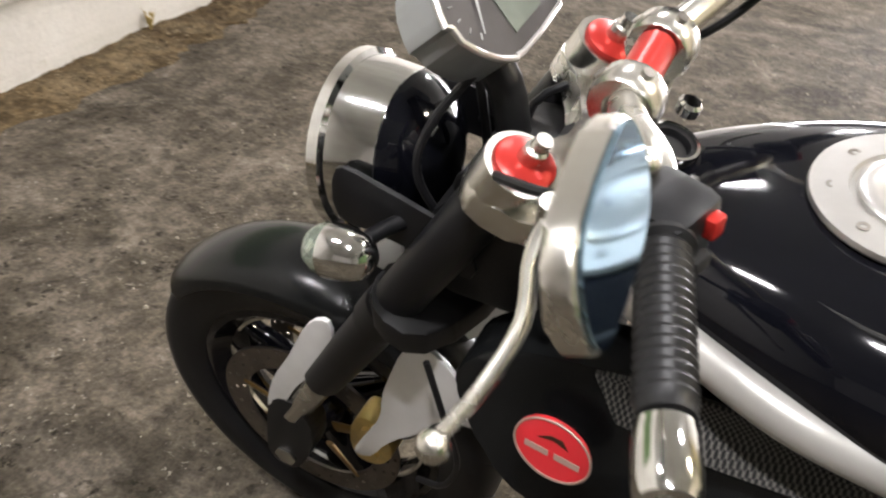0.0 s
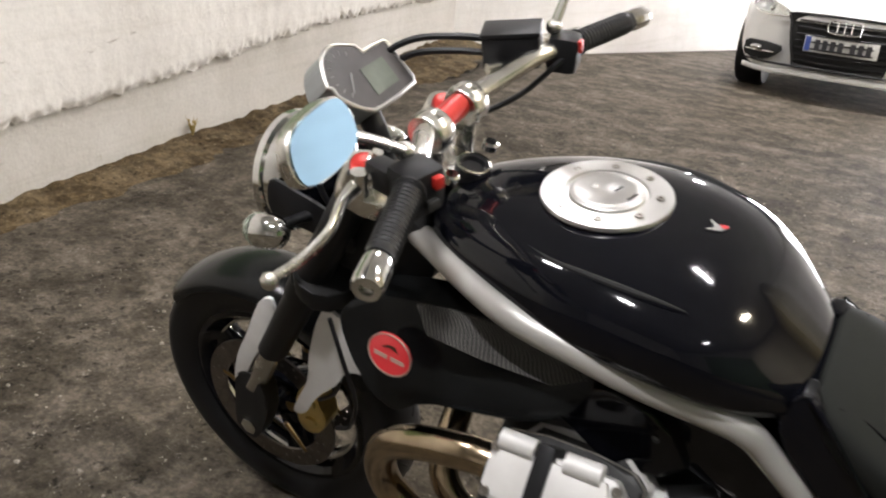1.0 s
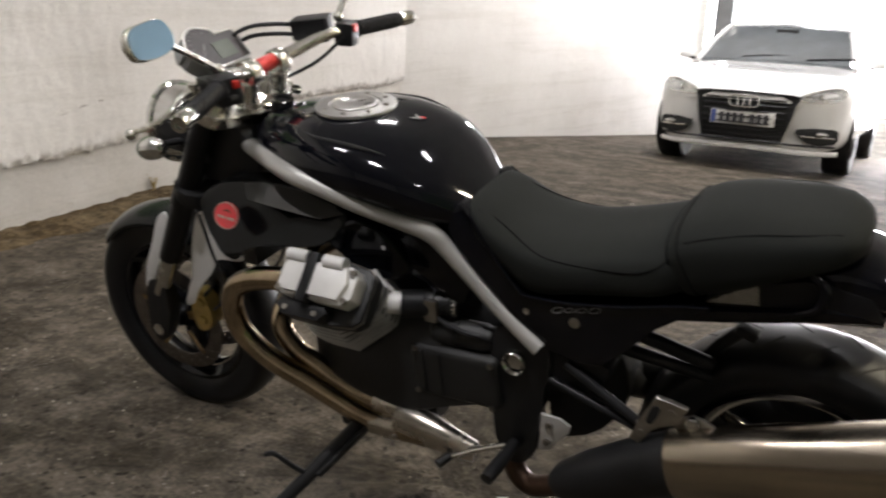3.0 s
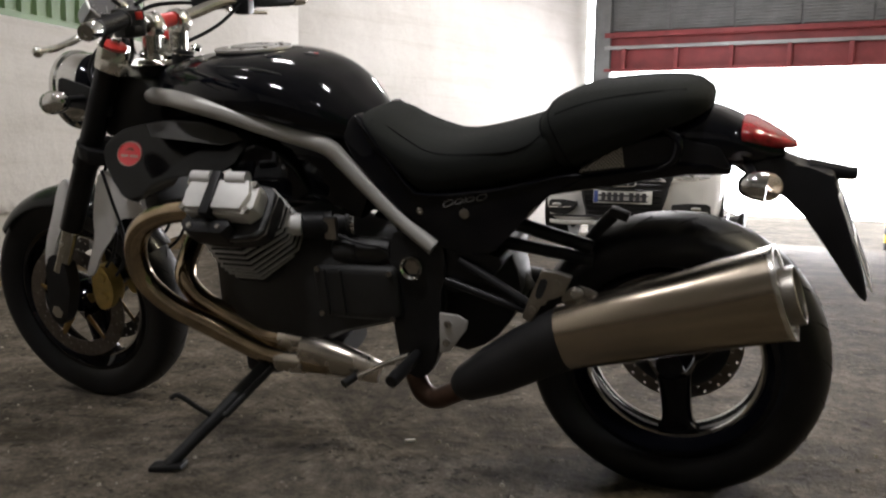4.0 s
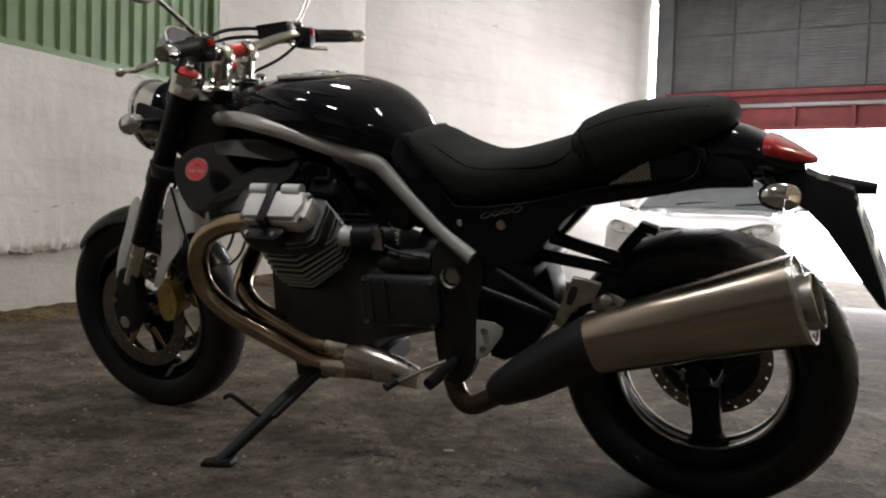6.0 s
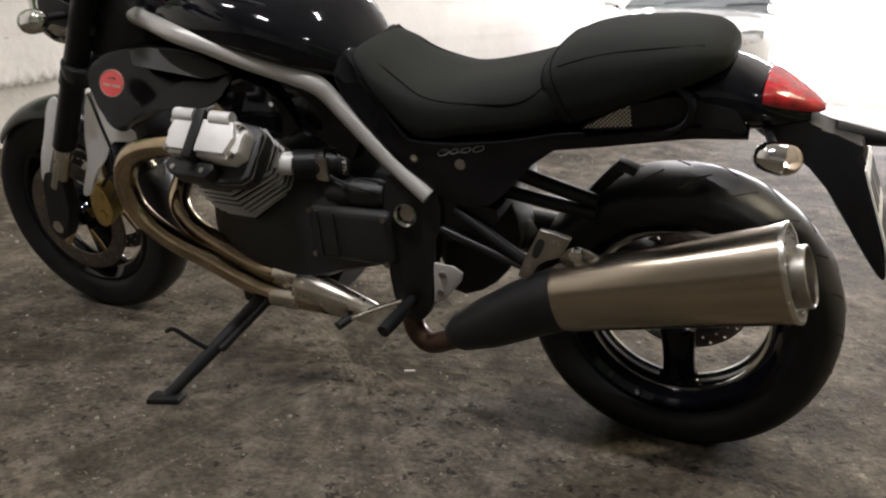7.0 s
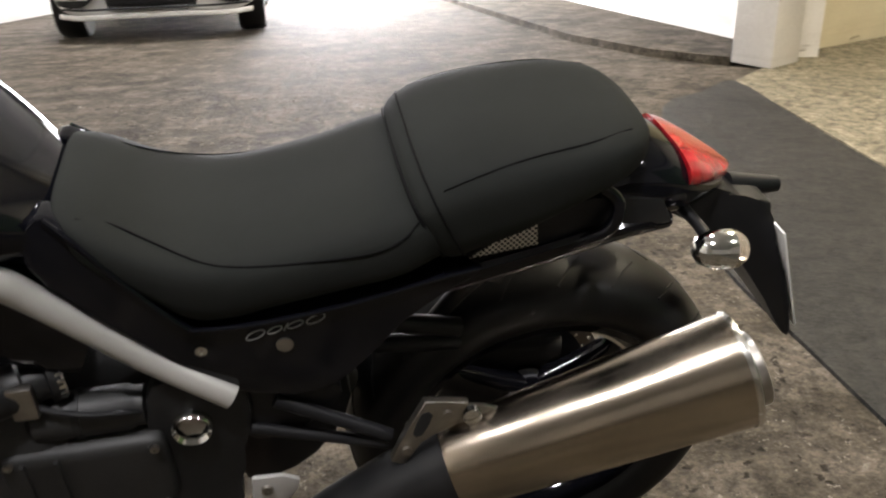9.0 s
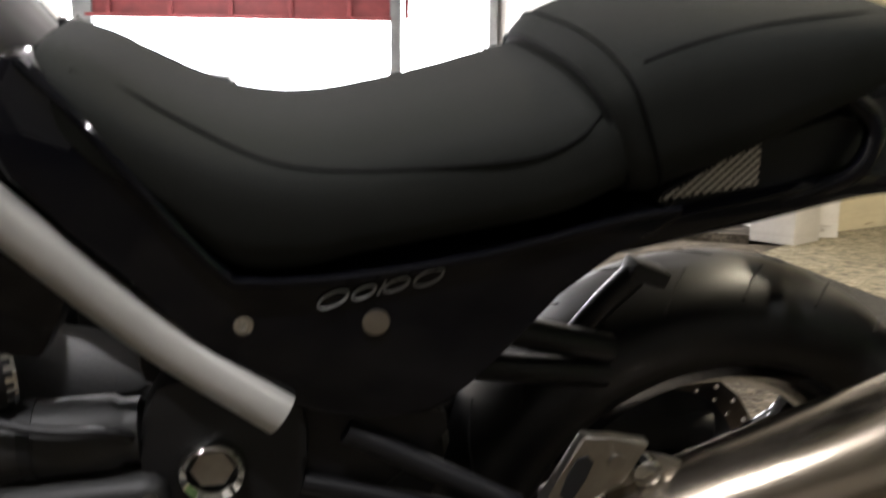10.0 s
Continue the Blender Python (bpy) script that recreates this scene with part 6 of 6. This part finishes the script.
part("body", hull([(0.00, 0.66, 0.22, 0.48, 0.56, 0.22), (0.05, 0.72, 0.18, 0.50, 0.645, 0.20), (0.18, 0.78, 0.17, 0.56, 0.72, 0.14), (0.45, 0.83, 0.17, 0.62, 0.785, 0.06), (0.85, 0.85, 0.18, 0.68, 0.845, 0.0), (1.15, 0.855, 0.18, 0.72, 0.89, 0.0), (1.6, 0.855, 0.18, 0.74, 0.90, 0.0), (3.2, 0.85, 0.2, 0.76, 0.92, 0.0), (3.85, 0.80, 0.22, 0.76, 0.9, -0.05), (4.0, 0.74, 0.3, 0.7, 0.82, -0.08)]), CARWHITE, car, "white painted car body")
part("cabin_glass", loft([[Vector((x, y, z)) for x, z in ring] for y, ring in (
    (1.10, [(-0.70, 0.85), (-0.66, 0.90), (0, 0.915), (0.66, 0.90), (0.70, 0.85)]), (1.45, [(-0.72, 0.87), (-0.61, 1.13), (0, 1.155), (0.61, 1.13), (0.72, 0.87)]),
    (1.75, [(-0.73, 0.88), (-0.56, 1.295), (0, 1.335), (0.56, 1.295), (0.73, 0.88)]), (2.6, [(-0.73, 0.9), (-0.55, 1.33), (0, 1.37), (0.55, 1.33), (0.73, 0.9)]), (3.3, [(-0.72, 0.9), (-0.52, 1.27), (0, 1.31), (0.52, 1.27), (0.72, 0.9)]), (3.8, [(-0.68, 0.88), (-0.5, 0.98), (0, 1.0), (0.5, 0.98), (0.68, 0.88)]))]), TINT, car, "dark tinted car windows", angle=25)
part("roof", loft([[Vector((x, y, z)) for x, z in ring] for y, ring in (
    (1.74, [(-0.57, 1.285), (-0.54, 1.315), (0, 1.35), (0.54, 1.315), (0.57, 1.285)]), (2.6, [(-0.57, 1.31), (-0.54, 1.345), (0, 1.388), (0.54, 1.345), (0.57, 1.31)]), (3.35, [(-0.54, 1.25), (-0.5, 1.285), (0, 1.325), (0.5, 1.285), (0.54, 1.25)]))]), CARWHITE, car)
for s in (-1, 1):
    part("pillar", sweep([(0.715 * s, 1.1, 0.86), (0.635 * s, 1.45, 1.12), (0.568 * s, 1.78, 1.30), (0.562 * s, 2.5, 1.33), (0.54 * s, 3.3, 1.27)], 0.028, 10, 4), CARWHITE, car)
gr = rounded([(-0.36, 0.615), (-0.395, 0.55), (-0.33, 0.30), (-0.26, 0.255), (0.26, 0.255), (0.33, 0.30), (0.395, 0.55), (0.36, 0.615)], 3)
bow = lambda x: 0.22 * (x / 0.66) ** 2
face_y = lambda x, z: bow(x) - 0.012 + 0.28 * max(0.0, z - 0.47) ** 1.25
to_car = lambda a, b, d: (a, face_y(a, b) - d, b)
grille = part("grille", prism(gr, -0.03, 0.012, 0.004, to_car), DARK, car, "black single-frame grille")
part("grille_frame", sweep([to_car(a, b, 0.012) for a, b in gr + gr[:1]], 0.009, 8, 1), PLASTIC, grille)
for k in range(7):
    z = 0.29 + 0.047 * k
    part("bar", sweep([to_car(x, z, 0.012) for x in (-0.33, -0.16, 0, 0.16, 0.33)], 0.007, 6, 2), PLASTIC, grille)
badge_pts = rounded([(-0.115, 0.565), (-0.115, 0.535), (-0.09, 0.51), (0.09, 0.51), (0.115, 0.535), (0.115, 0.565), (0.09, 0.59), (-0.09, 0.59)], 3)
part("badge", sweep([to_car(a, b, 0.024) for a, b in badge_pts + badge_pts[:1]], 0.006, 8, 1), CHROME, grille, "chrome outline badge")
for x in (-0.05, 0.0, 0.05):
    part("badge_bar", sweep([to_car(x, 0.515, 0.024), to_car(x, 0.585, 0.024)], 0.005, 6, 1), CHROME, grille)
num = part("number_plate", prism([(-0.26, 0.365), (0.26, 0.365), (0.26, 0.475), (-0.26, 0.475)], 0.016, 0.024, 0.002, to_car), PLATE, car, "white number plate")
part("plate_band", prism([(-0.255, 0.37), (-0.215, 0.37), (-0.215, 0.47), (-0.255, 0.47)], 0.0242, 0.0255, 0, to_car), PLATE_BLUE, num)
for k, x in enumerate((-0.165, -0.11, -0.055, 0.0, 0.085, 0.14, 0.195)):
    part("plate_bar", prism([(x - 0.018, 0.385), (x + 0.018, 0.385), (x + 0.018, 0.455), (x - 0.018, 0.455)], 0.0242, 0.0255, 0, to_car), INK, num)
for s in (-1, 1):
    hb_line = [(0.405 * s, 0.605), (0.48 * s, 0.650), (0.60 * s, 0.685), (0.72 * s, 0.700), (0.748 * s, 0.675), (0.720 * s, 0.605), (0.60 * s, 0.578), (0.47 * s, 0.576)]
    hy = lambda a, b, d: (a, 0.34 * max(0.0, abs(a) - 0.35) ** 1.35 * 2.2 + 0.055 + 0.45 * max(0, b - 0.56) - d, b)
    hd = part("headlamp", prism(rounded(hb_line, 2), -0.05, 0.012, 0.004, hy), ALLOY, car, "slim car headlamp with bright housing")
    part("lamp_glass", prism(rounded([(a * 0.985 + 0.008 * s, 0.635 + (b - 0.635) * 0.86) for a, b in hb_line], 2), 0.0125, 0.017, 0, hy), CARLENS, hd)
    part("light_strip", sweep([hy(a, b, 0.02) for a, b in ((0.45 * s, 0.618), (0.52 * s, 0.655), (0.62 * s, 0.688), (0.70 * s, 0.698))], 0.006, 6, 3), CHROME, hd)
    part("projector", ball(hy(0.57 * s, 0.622, 0.005), 0.024, 12), CHROME, hd)
    fg = part("fog_recess", prism(rounded([(0.43 * s, 0.37), (0.70 * s, 0.385), (0.735 * s, 0.34), (0.72 * s, 0.27), (0.56 * s, 0.255), (0.46 * s, 0.30)], 2), -0.05, 0.018, 0.004, lambda a, b, d: (a, 0.34 * max(0.0, abs(a) - 0.35) ** 1.35 * 2.2 + 0.03 - d, b)), DARK, car, "black lower air intake")
    part("fog_bar", sweep([(0.47 * s, 0.04, 0.318), (0.6 * s, 0.10, 0.315), (0.72 * s, 0.19, 0.315)], 0.006, 6, 2), CHROME, fg)
    part("fog_lamp", ball((0.62 * s, 0.10, 0.34), (0.05, 0.02, 0.018), 12), CHROME, fg)
    mr = part("wing_mirror", body([(-0.09, 0.05, 0.045, 0.0, -0.045), (-0.03, 0.075, 0.065, 0.0, -0.055), (0.06, 0.07, 0.06, 0.0, -0.05), (0.1, 0.04, 0.03, 0.0, -0.03)], 3), CARWHITE, car, "white wing mirror")
    mr.matrix_basis = pose(0.88 * s, 1.32, 0.93) @ Matrix.Scale(0.72, 4)
    part("mirror_arm", sweep([(-0.02 * s, 0, -0.04), (-0.12 * s, 0.02, -0.06)], 0.02, 8, 1), PLASTIC, mr)
    for y in (0.72, 3.2):
        tyre = part("wheel", lathe([(0.19, -0.1), (0.30, -0.11), (0.315, -0.08), (0.315, 0.08), (0.30, 0.11), (0.19, 0.1), (0.19, -0.1)], (0.722 * s, y, 0.315), (1, 0, 0), 40), RUBBER, car, "black car tyre")
        part("rim", lathe([(0.0, 0.06), (0.06, 0.07), (0.15, 0.05), (0.2, 0.085), (0.2, -0.05), (0.0, -0.05)], (0.722 * s, y, 0.315), (s, 0, 0), 30), CAST, tyre)
part("lower_lip", sweep([(-0.74, 0.31, 0.19), (-0.55, 0.13, 0.185), (-0.25, 0.04, 0.195), (0.25, 0.04, 0.195), (0.55, 0.13, 0.185), (0.74, 0.31, 0.19)], 0.02, 10, 4, 0.5), CARWHITE, car, "white lower bumper lip")
part("lip_trim", sweep([(-0.72, 0.25, 0.245), (-0.5, 0.05, 0.245), (-0.25, -0.02, 0.25), (0.25, -0.02, 0.25), (0.5, 0.05, 0.245), (0.72, 0.25, 0.245)], 0.009, 8, 4), PLASTIC, car)
for x in (-0.3, 0.28):
    part("wiper", sweep([(x, 1.13, 0.925), (x + 0.2, 1.16, 0.945), (x + 0.42, 1.2, 0.955)], 0.008, 6, 2), PLASTIC, car)
part("interior_mirror", block((0.2, 0.03, 0.05), bevel=0.01, m=pose(0, 1.60, 1.24)), DARK, car)
# a low roofline
for ob in car.children:
    if ob.name.split(".")[0] in ("cabin_glass", "roof", "pillar", "interior_mirror"):
        for v in ob.data.vertices:
            v.co.z = 0.88 + (v.co.z - 0.88) * (0.84 if v.co.z > 0.88 else 1.0)
